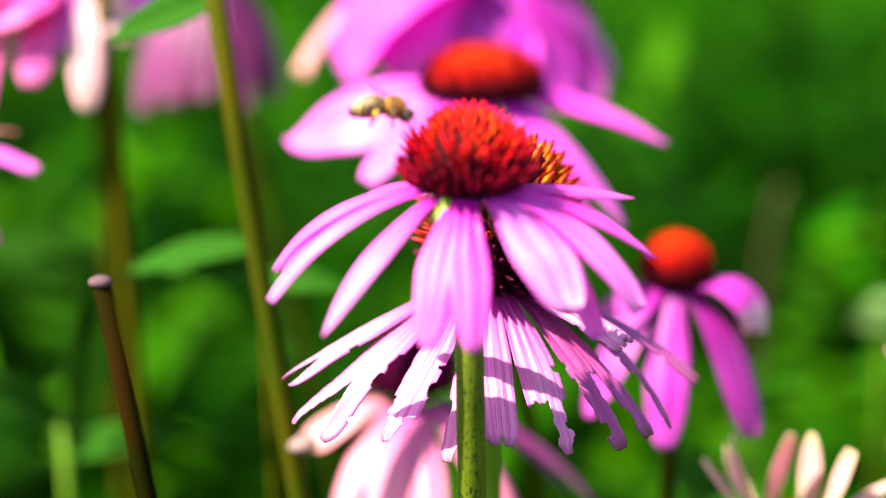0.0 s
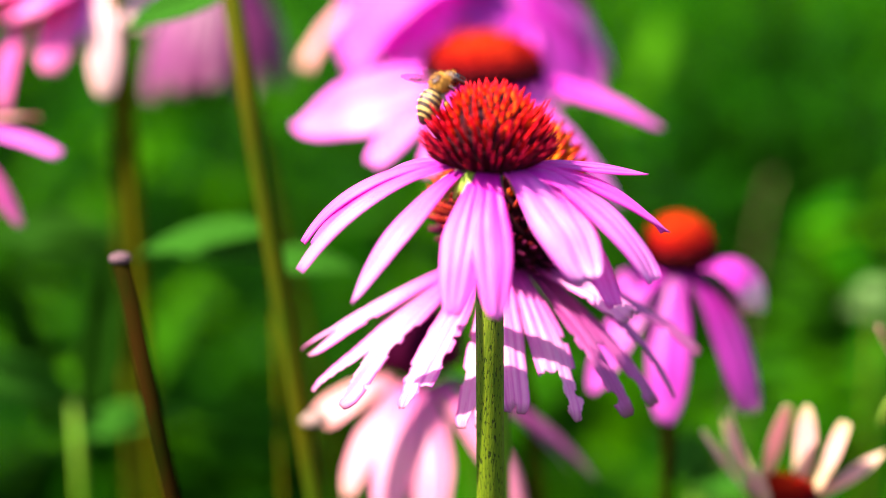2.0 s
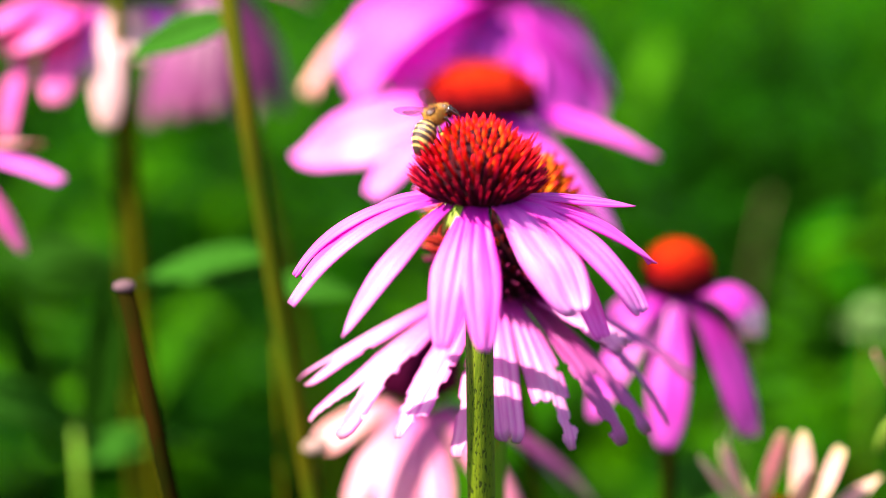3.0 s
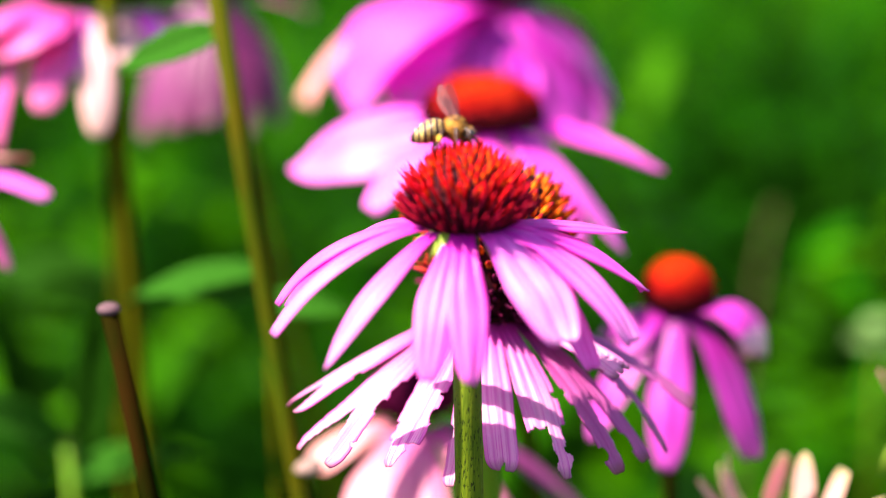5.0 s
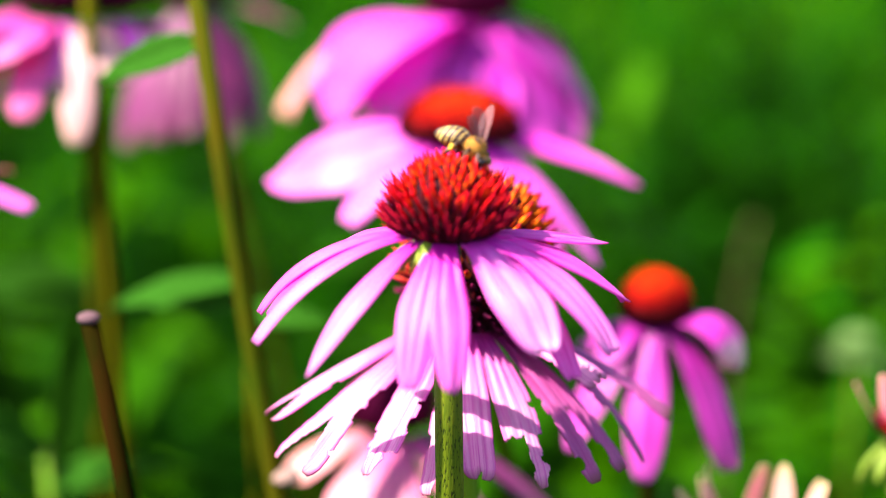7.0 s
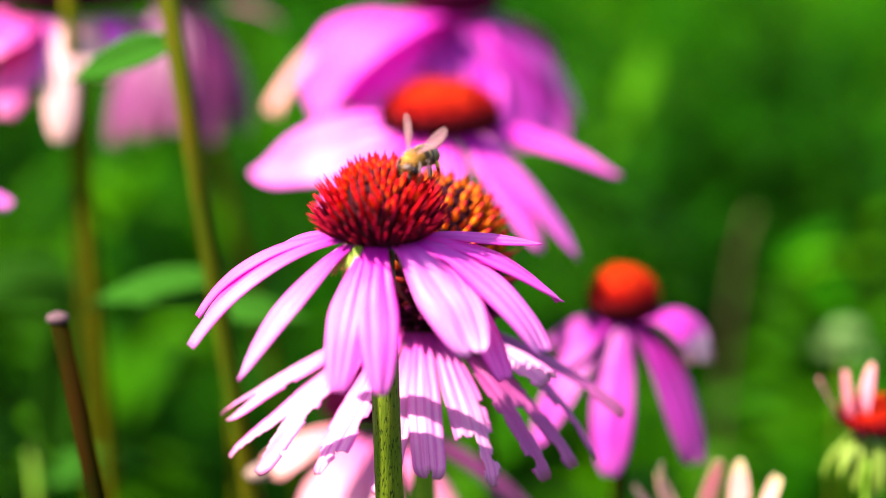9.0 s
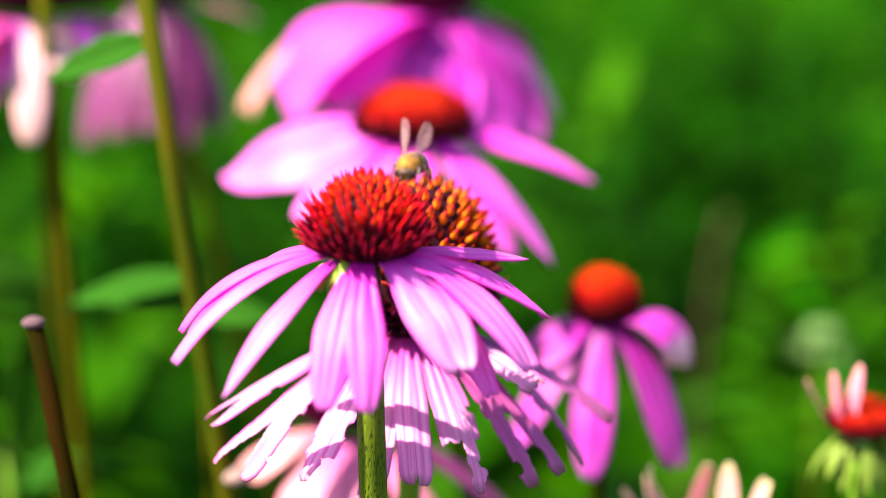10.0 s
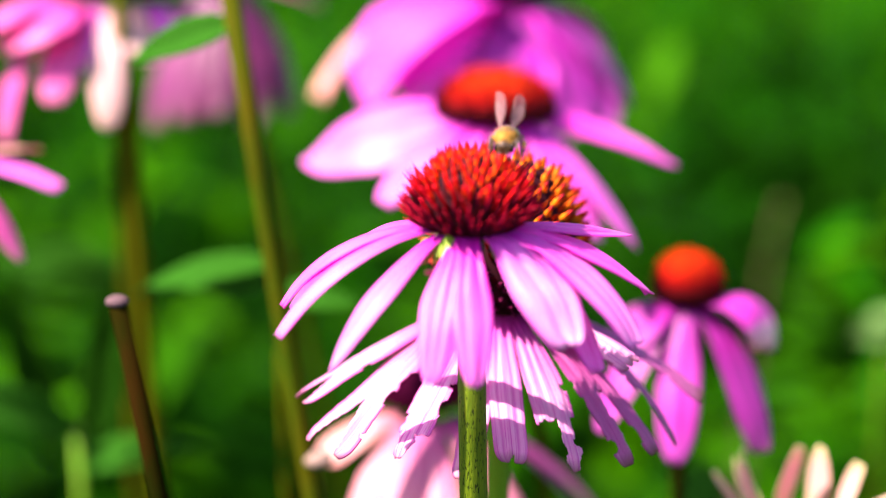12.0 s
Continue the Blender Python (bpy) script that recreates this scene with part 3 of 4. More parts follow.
# ---- the coneflowers ----
F_PETALS = [
    (160, 31.0, 4, -60, 5.8, 0, 0, -14),
    (-178, 43.8, 1, -62, 5.4, 0, 0, -14),
    # Added strap standing in for the magenta fold inside one petal.
    (-172, 40.5, -6, -58, 6.6, 0, 0, -16),
    (-166, 45.6, -6, -58, 7.0),
    (-140, 42.4, -22, -58, 9.4),
    (-106, 37.2, -35, -63, 10.0),
    (-89, 37.4, -35, -63, 9.6),
    (-48, 33.6, -19, -59, 17.5),
    (-29, 39.7, -32, -68, 10.5),
    (-22, 42.1, -10, -62, 13.0),
    (-1, 40.4, -4, -52, 9.5, 0, 0, 16),
    (12, 31.6, 0, -16, 7.2, 0, 0, 12),
]
# Petals 3, 4, 7 and 9 are coloured paler to look sunlit.
front_flower, F_HEAD = coneflower("coneflower", (0.0092, 0.3792, 0.8084), (0.0392, 0.3992), F_PETALS, PINK, 8.5,
    "bright pink coneflower with a spiny red cone, visited by a bee", seed=3, stem_r=0.0036, stem_mat=HAIRY_STEM, waist=0.42, other={2: DEEP, 3: LIT_PINK, 4: LIT_PINK, 7: LIT_PALE, 9: LIT_PINK})
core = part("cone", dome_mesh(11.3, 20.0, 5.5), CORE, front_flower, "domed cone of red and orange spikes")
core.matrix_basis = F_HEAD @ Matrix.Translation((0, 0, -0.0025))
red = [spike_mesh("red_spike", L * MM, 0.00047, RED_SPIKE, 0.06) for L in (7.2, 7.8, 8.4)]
# Dark low rows: age, with some shade put into the colour.
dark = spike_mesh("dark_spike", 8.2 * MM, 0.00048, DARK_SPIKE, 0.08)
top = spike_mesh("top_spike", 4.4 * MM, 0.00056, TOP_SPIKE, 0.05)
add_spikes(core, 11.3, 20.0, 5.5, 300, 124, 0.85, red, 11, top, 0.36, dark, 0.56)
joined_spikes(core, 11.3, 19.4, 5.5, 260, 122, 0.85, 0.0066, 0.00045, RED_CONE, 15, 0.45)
green_cup(front_flower, F_HEAD, 0.0075, 12, 0.008, 4)
for az in (222, 232, 241):
    b = part("bract", leaf_mesh(0.0100, 0.0024, -30, -82, 0.3, az, 6, 4), BRACT, front_flower)
    b.matrix_basis = F_HEAD @ pose(0, 0, 0, 0, 0, az) @ Matrix.Translation((0.0078, 0, 0.0005))

W_PETALS = [
    (-158, 49.1, -16, -32, 10.6, 0.15),
    (-140, 54.8, -21, -37, 12.2, 0.25),
    (-120, 47.4, -26, -44, 9.5, 0.25),
    (-101, 47.1, -34, -50, 7.6, 0.2),
    (-87, 43.7, -31, -47, 8.6, 0.1),
    (-68, 47.5, -28, -52, 10.4, 0.15),
    (-40, 34.2, -3, -23, 9.0, 0.15),
    (-48, 50.1, -26, -50, 7.6, 0.35),
    (-35, 49.9, -27, -51, 5.2, 0.35),
    (-23, 52.9, -14, -64, 6.7, 0.4),
    (-8, 51.3, -14, -42, 7.3, 0.3),
]
# how the worn petals are torn: how far the prongs spread, splits (from, where across, how wide), strips that are left, bites (where along, side, length, depth)
W_TORN = {
    0: {"spread": 0.16, "forks": [(0.76, -0.05, 1.8)], "bites": [(0.62, 1, 0.03, 0.15)]},
    1: {"spread": 0.15, "forks": [(0.68, -0.05, 1.4)], "bites": [(0.50, 1, 0.05, 0.16), (0.62, 1, 0.04, 0.22)]},
    2: {"forks": [], "strips": [(0.84, -0.75, 0.25)], "bites": [(0.66, 1, 0.05, 0.22), (0.78, -1, 0.03, 0.2)]},
    3: {"spread": 0.10, "forks": [(0.88, 0.2, 2.0)], "bites": [(0.70, -1, 0.05, 0.3)]},
    4: {"forks": [(0.94, 0.1, 1.5)]},
    5: {"forks": [], "strips": [(0.70, 0.05, 0.75)], "bites": [(0.84, 1, 0.03, 0.5)]},
    6: {"forks": [(0.93, -0.3, 2.0)], "bites": [(0.86, -1, 0.05, 0.3)]},
    7: {"forks": [], "strips": [(0.58, -0.95, 0.35)], "bites": [(0.72, 1, 0.05, 0.8), (0.88, -1, 0.04, 0.6)]},
    8: {"forks": [], "bites": [(0.60, 1, 0.08, 0.4), (0.86, -1, 0.05, 0.4)]},
    9: {"forks": [], "strips": [(0.66, -0.6, 0.5)], "bites": [(0.50, 1, 0.05, 0.4), (0.80, -1, 0.03, 0.5)]},
    10: {"forks": [(0.86, 0.1, 1.6)], "bites": [(0.66, 1, 0.04, 0.5)]},
}
# Petals 7 to 10, on the right, carry painted shade.
worn_flower, W_HEAD = coneflower("coneflower", (0.0164, 0.4277, 0.7730), (0.0364, 0.4577), W_PETALS, FADED, 10.5,
    "fading coneflower with ragged, chewed pale pink petals", seed=8, stem_r=0.0033, waist=0.5, shapes=W_TORN, other={7: SHADED_WORN, 8: SHADED_WORN, 9: SHADED_WORN, 10: SHADED_WORN})
core = part("cone", dome_mesh(18.0, 40.0, 13.5), CORE, worn_flower, "tall round cone with orange, dark-tipped spikes")
core.matrix_basis = W_HEAD @ pose(0.0018, 0, -0.001, 0, 6, 0)
base = part("receptacle", dome_mesh(12.5, 5.5, 2.5), CORE, worn_flower)
base.matrix_basis = W_HEAD @ Matrix.Translation((0.001, 0, -0.0015))
orange = [spike_mesh("orange_spike", L * MM, 0.00100, ORANGE_SPIKE, 0.05) for L in (5.0, 5.4, 5.8)]
aged_shade = spike_mesh("aged_shade_spike", 6.8 * MM, 0.0009, AGED_SHADE_SPIKE)
mid = [spike_mesh("mid_spike", L * MM, 0.00062, MID_SPIKE, 0.04) for L in (7.2, 8.0)]
# Shade on the front right is painted: dark spikes begin higher there.
add_spikes(core, 18.0, 40.0, 13.5, 300, 142, 0.36, mid, 12, orange[1], 0.46, aged_shade, 0.70, -60.0)
joined_spikes(core, 18.0, 39.5, 13.5, 280, 110, 0.36, 0.0046, 0.0010, WARM_CONE, 16)

T_PETALS = [
    (178, 58.9, -12, -36, 30.0, 0, 0, -38),
    (-139, 44.9, -17, -45, 15.0),
    (-116, 41.6, -23, -51, 13.0),
    (-35, 58.1, -24, -56, 13.0),
    (-49, 51.2, -27, -55, 13.0),
    (-3, 54.0, -2, -38, 15.0, 0, 0, 18),
    (61, 30.0, 8, -20, 14.0),
    (107, 30.0, 8, -20, 14.0),
    (-82, 36.8, -23, -47, 10.0),
]
back_flower, T_HEAD = coneflower("coneflower", (0.0157, 0.5288, 0.8065), (0.0457, 0.5588), T_PETALS, PINK, 9.0,
    "pink coneflower with a rounded red cone", seed=14, bow=0.06, stem_mat=WARM_STEM, other={0: BLUSH, 1: BLUSH, 3: BLUSH})
core = part("cone", dome_mesh(18.0, 16.5, 5.5), RED_CONE, back_flower, "rounded red cone")
core.matrix_basis = T_HEAD @ Matrix.Translation((0, 0, -0.0035))
joined_spikes(core, 18.0, 16.5, 5.5, 420, 115, 0.5, 0.004, 0.0007, RED_CONE, 5)

U_PETALS = [
    (-179, 78.0, 6, -70, 30.0),
    (-146, 73.0, 20, -90, 58.0),
    (-115, 45.0, -20, -80, 24.0),
    (-81, 55.4, -28, -74, 26.0),
    (-62, 60.0, -28, -72, 30.0),
    (-42, 60.8, -26, -70, 30.0),
    (-21, 56.0, -20, -66, 26.0),
    (40, 50.0, 0, -60, 26.0),
    (95, 50.0, 0, -60, 26.0),
    (-128, 58.0, 4, -84, 34.0),
    (-160, 66.0, 8, -84, 26.0),
]
# Orchid left petals, darker violet and magenta right ones: side shade in the colour.
upper_flower, U_HEAD = coneflower("coneflower", (0.0220, 0.6608, 0.8275), (0.0220, 0.6955), U_PETALS, DIM_VIOLET, 12.0,
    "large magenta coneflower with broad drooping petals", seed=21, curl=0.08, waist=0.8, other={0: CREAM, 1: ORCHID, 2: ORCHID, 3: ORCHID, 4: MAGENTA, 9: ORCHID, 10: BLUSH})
core = part("cone", dome_mesh(17.0, 22.0, 7.0), DARK_CONE, upper_flower, "dark purple-red cone")
core.matrix_basis = U_HEAD
joined_spikes(core, 17.0, 22.0, 7.0, 420, 120, 0.4, 0.004, 0.0008, DARK_CONE, 6)

R_PETALS = [
    (-140, 47.4, -29, -69, 14.0),
    (-179, 20.0, -5, -57, 12.0),
    (-142, 23.3, -13, -53, 11.0),
    (-101, 50.0, -44, -72, 13.5),
    (-47, 49.4, -40, -76, 15.0),
    (-30, 30.9, 43, -101, 19.0),
    (4, 34.3, 29, -101, 12.0),
]
small_flower, R_HEAD = coneflower("coneflower", (0.0779, 0.5083, 0.7491), (0.0779, 0.5283), R_PETALS, DIM_VIOLET, 6.5,
    "small coneflower with few drooping magenta petals, one curled", seed=30, stem_r=0.0022, stem_mat=BROWN_STEM, other={5: CURLED, 6: CURLED})
core = part("cone", dome_mesh(10.2, 18.0, 7.0), RED_CONE, small_flower, "orange-red cone")
core.matrix_basis = R_HEAD @ Matrix.Translation((0, 0, -0.0022))
joined_spikes(core, 10.2, 18.0, 7.0, 320, 118, 0.5, 0.003, 0.0006, RED_CONE, 7)

BF_PETALS = [
    (-157, 29.2, -2, -42, 16.8),
    (-127, 43.2, -27, -67, 12.3),
    (-104, 49.5, -29, -65, 13.4),
    (-83, 49.6, -30, -66, 14.6),
    (-45, 54.5, -22, -62, 14.6),
    (-13, 62.5, -10, -54, 11.2),
    (-5, 54.2, -16, -60, 11.2),
]
# The two right-hand petals use the mauve darkened for shade.
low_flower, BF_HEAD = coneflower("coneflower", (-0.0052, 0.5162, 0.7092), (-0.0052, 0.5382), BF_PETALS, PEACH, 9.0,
    "pale pink coneflower with a dark red cone behind the worn flower", seed=41, other={0: IVORY, 1: CREAM, 4: PEACH, 5: SHADE_MAUVE, 6: SHADE_MAUVE})
core = part("cone", dome_mesh(13.5, 22.0, 8.0), DARK_CONE, low_flower, "dark red cone")
core.matrix_basis = BF_HEAD
joined_spikes(core, 13.5, 22.0, 8.0, 360, 118, 0.4, 0.004, 0.0007, DARK_CONE, 8)

K_PETALS = [
    (-140, 57.3, -35, -88, 12.0),
    (-134, 31.4, -10, -55, 40.0),
    (-111, 41.0, -35, -72, 16.0),
    (-86, 47.5, -46, -74, 12.5),
    (-65, 24.0, -42, -70, 14.0),
    (-46, 20.0, -32, -60, 11.0),
    (-22, 18.0, -20, -44, 11.0),
    (-105, 27.4, -40, -65, 13.0),
    (-163, 36.0, 0, -45, 46.0),
]
corner_flower, K_HEAD = coneflower("coneflower", (-0.1193, 0.6154, 0.8334), (-0.1340, 0.6800), K_PETALS, PALE, 22.0,
    "pink and cream coneflower with a dark cone", seed=52, stem_r=0.0042, stem_mat=WARM_STEM, waist=0.72, other={3: CHALK, 4: CHALK, 5: BLUSH, 7: BLUSH})
core = part("cone", dome_mesh(27.0, 28.0, 9.0), DARK_CONE, corner_flower, "dark cone")
core.matrix_basis = K_HEAD
joined_spikes(core, 27.0, 28.0, 9.0, 420, 118, 0.4, 0.004, 0.0007, DARK_CONE, 9)

K2_PETALS = [
    (-131, 65.5, -42, -80, 13.0),
    (-110, 60.6, -45, -78, 19.0),
    (-90, 58.0, -45, -72, 18.0),
    (-65, 62.6, -45, -80, 20.0),
    (-40, 60.9, -40, -80, 18.0),
    (30, 38.8, 5, -35, 12.0),
]
# Its petals are coloured dark to look shaded.
far_flower, K2_HEAD = coneflower("coneflower", (-0.0939, 0.7168, 0.8256), (0.0818, 0.7500), K2_PETALS, SHADE_MAUVE, 9.0,
    "pink coneflower with drooping petals, shade put into their dusky colour", seed=63, bow=0.045, stem_mat=WARM_STEM, other={2: SHADE_DUSKY, 4: SHADE_DUSKY, 5: PALE})
core = part("cone", dome_mesh(13.0, 17.0, 6.0), DARK_CONE, far_flower, "dark cone")
core.matrix_basis = K2_HEAD
joined_spikes(core, 13.0, 17.0, 6.0, 360, 118, 0.4, 0.004, 0.0007, DARK_CONE, 10)

L_PETALS = [
    (-5, 27.5, 18, -6, 8.0),
    (-16, 38.1, 3, -25, 10.0),
    (-36, 43.4, -28, -56, 9.0),
]
side_flower, L_HEAD = coneflower("coneflower", (-0.1646, 0.5298, 0.7910), (-0.1846, 0.5498), L_PETALS, PALE, 9.0,
    "pale pink coneflower with narrow spreading petals", seed=74, other={0: IVORY, 1: BLUSH})
core = part("cone", dome_mesh(12.0, 16.0, 6.0), RED_CONE, side_flower, "red cone")
core.matrix_basis = L_HEAD
joined_spikes(core, 12.0, 16.0, 6.0, 320, 118, 0.4, 0.004, 0.0007, RED_CONE, 11)

B_PETALS = [
    (177, 28.0, 44, 60, 7.4),
    (-165, 33.8, 63, 79, 9.4),
    (139, 25.1, 48, 64, 7.4),
    (128, 31.6, 96, 112, 8.1),
    (44, 27.7, 77, 93, 8.1),
    (-2, 27.1, 63, 79, 10.0),
    (5, 27.1, 26, 42, 8.7),
    (-136, 18.0, 48, 68, 7.4),
]
young_flower, B_HEAD = coneflower("coneflower", (0.1050, 0.4582, 0.6892), (0.1050, 0.4582), B_PETALS, YOUNG, 8.4,
    "young coneflower with upright cream and pink petals", seed=85, curl=-0.5)
core = part("cone", dome_mesh(9.0, 5.0, 2.0), RED_CONE, young_flower, "small red cone")
core.matrix_basis = B_HEAD
joined_spikes(core, 9.0, 5.0, 2.0, 260, 100, 0.6, 0.003, 0.0006, RED_CONE, 12)
green_cup(young_flower, B_HEAD, 0.006, 12, 0.013, 5, 0)

Q_PETALS = [
    (179, 20.6, 49, 65, 5.0),
    (-166, 21.2, 70, 86, 5.0),
    (-143, 23.1, 90, 106, 5.0),
    (5, 19.5, 70, 86, 5.0),
]
bud_flower, Q_HEAD = coneflower("coneflower", (0.1515, 0.4705, 0.7242), (0.1515, 0.4705), Q_PETALS, CREAM, 7.0,
    "opening coneflower with short upright petals and green bracts", seed=96, curl=-0.5)
core = part("cone", dome_mesh(10.5, 9.5, 3.5), RED_CONE, bud_flower, "small red cone")
core.matrix_basis = Q_HEAD
joined_spikes(core, 10.5, 9.5, 3.5, 260, 100, 0.6, 0.003, 0.0006, RED_CONE, 13)
green_cup(bud_flower, Q_HEAD, 0.008, 14, 0.015, 6, -52, CUP_GREEN)


# ---- bare stems and leaves ----
def bare_stem(name, low, high, radius, mat, label, bow=0.0, category="stem", upright=False):
    """A stem from the ground through two points of it; low and high are on its visible stretch."""
    low, high = Vector(low), Vector(high)
    d = (high - low) / (high.z - low.z)
    foot = low - d * low.z
    thing = empty_at(name, foot.x, foot.y, label, category)
    pts = bezier((0, 0, -0.02), (high - foot) * 0.5 + Vector((bow, 0, 0)), high - foot, 16)
    if upright:
        thing.matrix_basis = pose(low.x, low.y, 0)
        foot = Vector((low.x, low.y, 0))
        pts = bezier((0, 0, -0.02), low - foot, high - foot, 16)
    part("stalk", tube(pts, [radius * (1.2 - 0.25 * i / 15) for i in range(16)], 12), mat, thing)
    return thing, high - foot


def stalk_leaf(stalk, at, az, length, width, e0, e1, seed, roll=0, mat=None):
    """A long leaf that leaves the stalk at a point of the world."""
    lf = part("leaf", leaf_mesh(length, width, e0, e1, 0.3, seed), mat or LEAF, stalk, "lance-shaped green leaf")
    lf.matrix_basis = Matrix.Translation(Vector(at) - stalk.matrix_basis.translation) @ pose(0, 0, 0, 0, 0, az) @ pose(0, 0, 0, roll, 0, 0)


def ball_cap(r):
    bm = bmesh.new()
    bmesh.ops.create_uvsphere(bm, u_segments=16, v_segments=10, radius=r)
    for v in bm.verts:
        v.co.z *= 0.55
        v.co *= 1 + 0.08 * noise.noise(v.co * 600)
    return bm


cut_stalk, end = bare_stem("cut_stalk", (-0.0744, 0.4150, 0.7257), (-0.0845, 0.4278, 0.7735), 0.0025, BROWN_STEM, "brown cut stalk with a pale dry end", 0.006)
cap = part("cut_end", ball_cap(0.0031), CUT_END, cut_stalk, "pale dry cut end")
cap.matrix_basis = Matrix.Translation(end)
tall_stalk, end = bare_stem("flower_stalk", (-0.0316, 0.4637, 0.6986), (-0.0643, 0.5045, 0.8510), 0.0031, TAN_STEM, "olive green flower stalk with long leaves", -0.02)
stalk_leaf(tall_stalk, (-0.0615, 0.5010, 0.8378), 196, 0.038, 0.012, -24, -44, 33, -50)
side_shoot, end = bare_stem("leafy_shoot", (-0.0540, 0.5375, 0.7000), (-0.0552, 0.5385, 0.7540), 0.0012, SHADE_STEM, "leafy green shoot with arching lance-shaped leaves", 0.0, "plant")
stalk_leaf(side_shoot, (-0.0552, 0.5385, 0.7531), 187, 0.0510, 0.0118, -2, -34, 31, -34)
stalk_leaf(side_shoot, (-0.0552, 0.5366, 0.7459), 167, 0.0405, 0.0105, 4, -24, 35, -52)
stalk_leaf(side_shoot, (-0.0558, 0.5359, 0.7431), -13, 0.0310, 0.0105, 8, -24, 32, 50)
wide_shoot, end = bare_stem("leafy_shoot", (-0.1270, 0.6500, 0.6600), (-0.1270, 0.6500, 0.7180), 0.0013, SHADE_STEM, "leafy green shoot with broad dark leaves", 0.0, "plant")
stalk_leaf(wide_shoot, (-0.1270, 0.6500, 0.7170), 160, 0.070, 0.020, 12, -20, 36, -50, DULL_LEAF)
stalk_leaf(wide_shoot, (-0.1270, 0.6500, 0.7100), 215, 0.052, 0.016, 40, -10, 37, -40, DULL_LEAF)
leaf_shoot, end = bare_stem("leafy_shoot", (-0.1380, 0.5960, 0.6300), (-0.1385, 0.5965, 0.6720), 0.0020, STEM, "leafy green shoot with upright lance-shaped leaves", 0.0, "plant")
stalk_leaf(leaf_shoot, (-0.1290, 0.5900, 0.6680), 82, 0.070, 0.019, 84, 98, 41, 8, DULL_LEAF)
stalk_leaf(leaf_shoot, (-0.1500, 0.6080, 0.6520), 100, 0.072, 0.015, 80, 102, 42, -12, DULL_LEAF)
stalk_leaf(leaf_shoot, (-0.1385, 0.5965, 0.6700), 160, 0.075, 0.018, 70, 10, 43, -55)
stalk_leaf(leaf_shoot, (-0.1385, 0.5960, 0.6561), 10, 0.050, 0.014, 30, -10, 44, 40)
low_shoot, end = bare_stem("leafy_shoot", (0.1102, 0.6467, 0.6090), (0.1095, 0.6486, 0.6159), 0.0020, STEM, "leafy green shoot with broad bright leaves", 0.0, "plant")
stalk_leaf(low_shoot, (0.1054, 0.6480, 0.6136), 60, 0.030, 0.022, 40, 20, 51, 0)
stalk_leaf(low_shoot, (0.1114, 0.6480, 0.6136), 130, 0.034, 0.020, 60, 40, 52, -20)
stalk_leaf(low_shoot, (0.1102, 0.6473, 0.6113), -20, 0.034, 0.018, 25, 0, 53, 30)
old_stalk, end = bare_stem("flower_stalk", (-0.1110, 0.5863, 0.7600), (-0.1136, 0.5859, 0.8600), 0.0026, SHADE_STEM, "thick olive green flower stalk", 0.004)


# ---- small things in the background ----
def green_bud(name, at, size, label, mat, cup=None):
    """A closed flower bud with pointed green bracts, on a thin stalk."""
    at = Vector(at)
    thing = empty_at(name, at.x, at.y + 0.01, label, "bud")
    top = at - Vector((at.x, at.y + 0.01, 0))
    part("stalk", tube(bezier((0, 0, -0.02), (0.004, 0, top.z * 0.5), top, 12), [0.0012] * 12, 8), SEPAL, thing)
    b = part("bud_body", dome_mesh(size, size * 1.1, size * 0.5), mat, thing)
    b.matrix_basis = Matrix.Translation(top)
    if cup is not None:
        green_cup(thing, Matrix.Translation(top), size * 0.6 * MM, 14, size * 1.4 * MM, 9, 10, cup)
    return thing


green_bud("flower_bud", (0.2144, 0.7644, 0.6590), 8.5, "pale green coneflower bud", PALE_BUD, PALE_BUD)
green_bud("flower_bud", (-0.0364, 0.4668, 0.7102), 4.5, "small pale faded bud on a thin stalk", FADED_BUD)
dry_twig, end = bare_stem("dry_twig", (0.1899, 1.0111, 0.6167), (0.2157, 1.0233, 0.6620), 0.0015, DRY, "dry tan twig among the green leaves", 0.01, "twig", True)


# ---- the bee ----
def ball(rx, ry, rz, seg=20, rings=14, lump=0.0):
    bm = bmesh.new()
    bmesh.ops.create_uvsphere(bm, u_segments=seg, v_segments=rings, radius=1)
    for v in bm.verts:
        k = 1 + lump * noise.noise(v.co * 9)
        v.co = Vector((v.co.x * rx, v.co.y * ry, v.co.z * rz)) * k * MM
    return bm


def hairs(count, rx, ry, rz, length, seed):
    """Short fur on an egg-shaped body part, joined into one mesh."""
    rng = random.Random(seed)
    bm = bmesh.new()
    for _ in range(count):
        d = Vector((rng.gauss(0, 1), rng.gauss(0, 1), rng.gauss(0, 1))).normalized()
        p = Vector((d.x * rx, d.y * ry, d.z * rz)) * MM
        n = Vector((d.x / rx, d.y / ry, d.z / rz)).normalized()
        n = (n + Vector((rng.uniform(-1, 1), rng.uniform(-1, 1), rng.uniform(-1, 1))) * 0.4).normalized()
        s = n.orthogonal().normalized() * 0.00005
        w = n.cross(s)
        vs = [bm.verts.new(p + s), bm.verts.new(p - s * 0.5 + w), bm.verts.new(p - s * 0.5 - w), bm.verts.new(p + n * length * MM * rng.uniform(0.6, 1.2))]
        for a, b in ((0, 1), (1, 2), (2, 0)):
            bm.faces.new((vs[a], vs[b], vs[3]))
    return bm


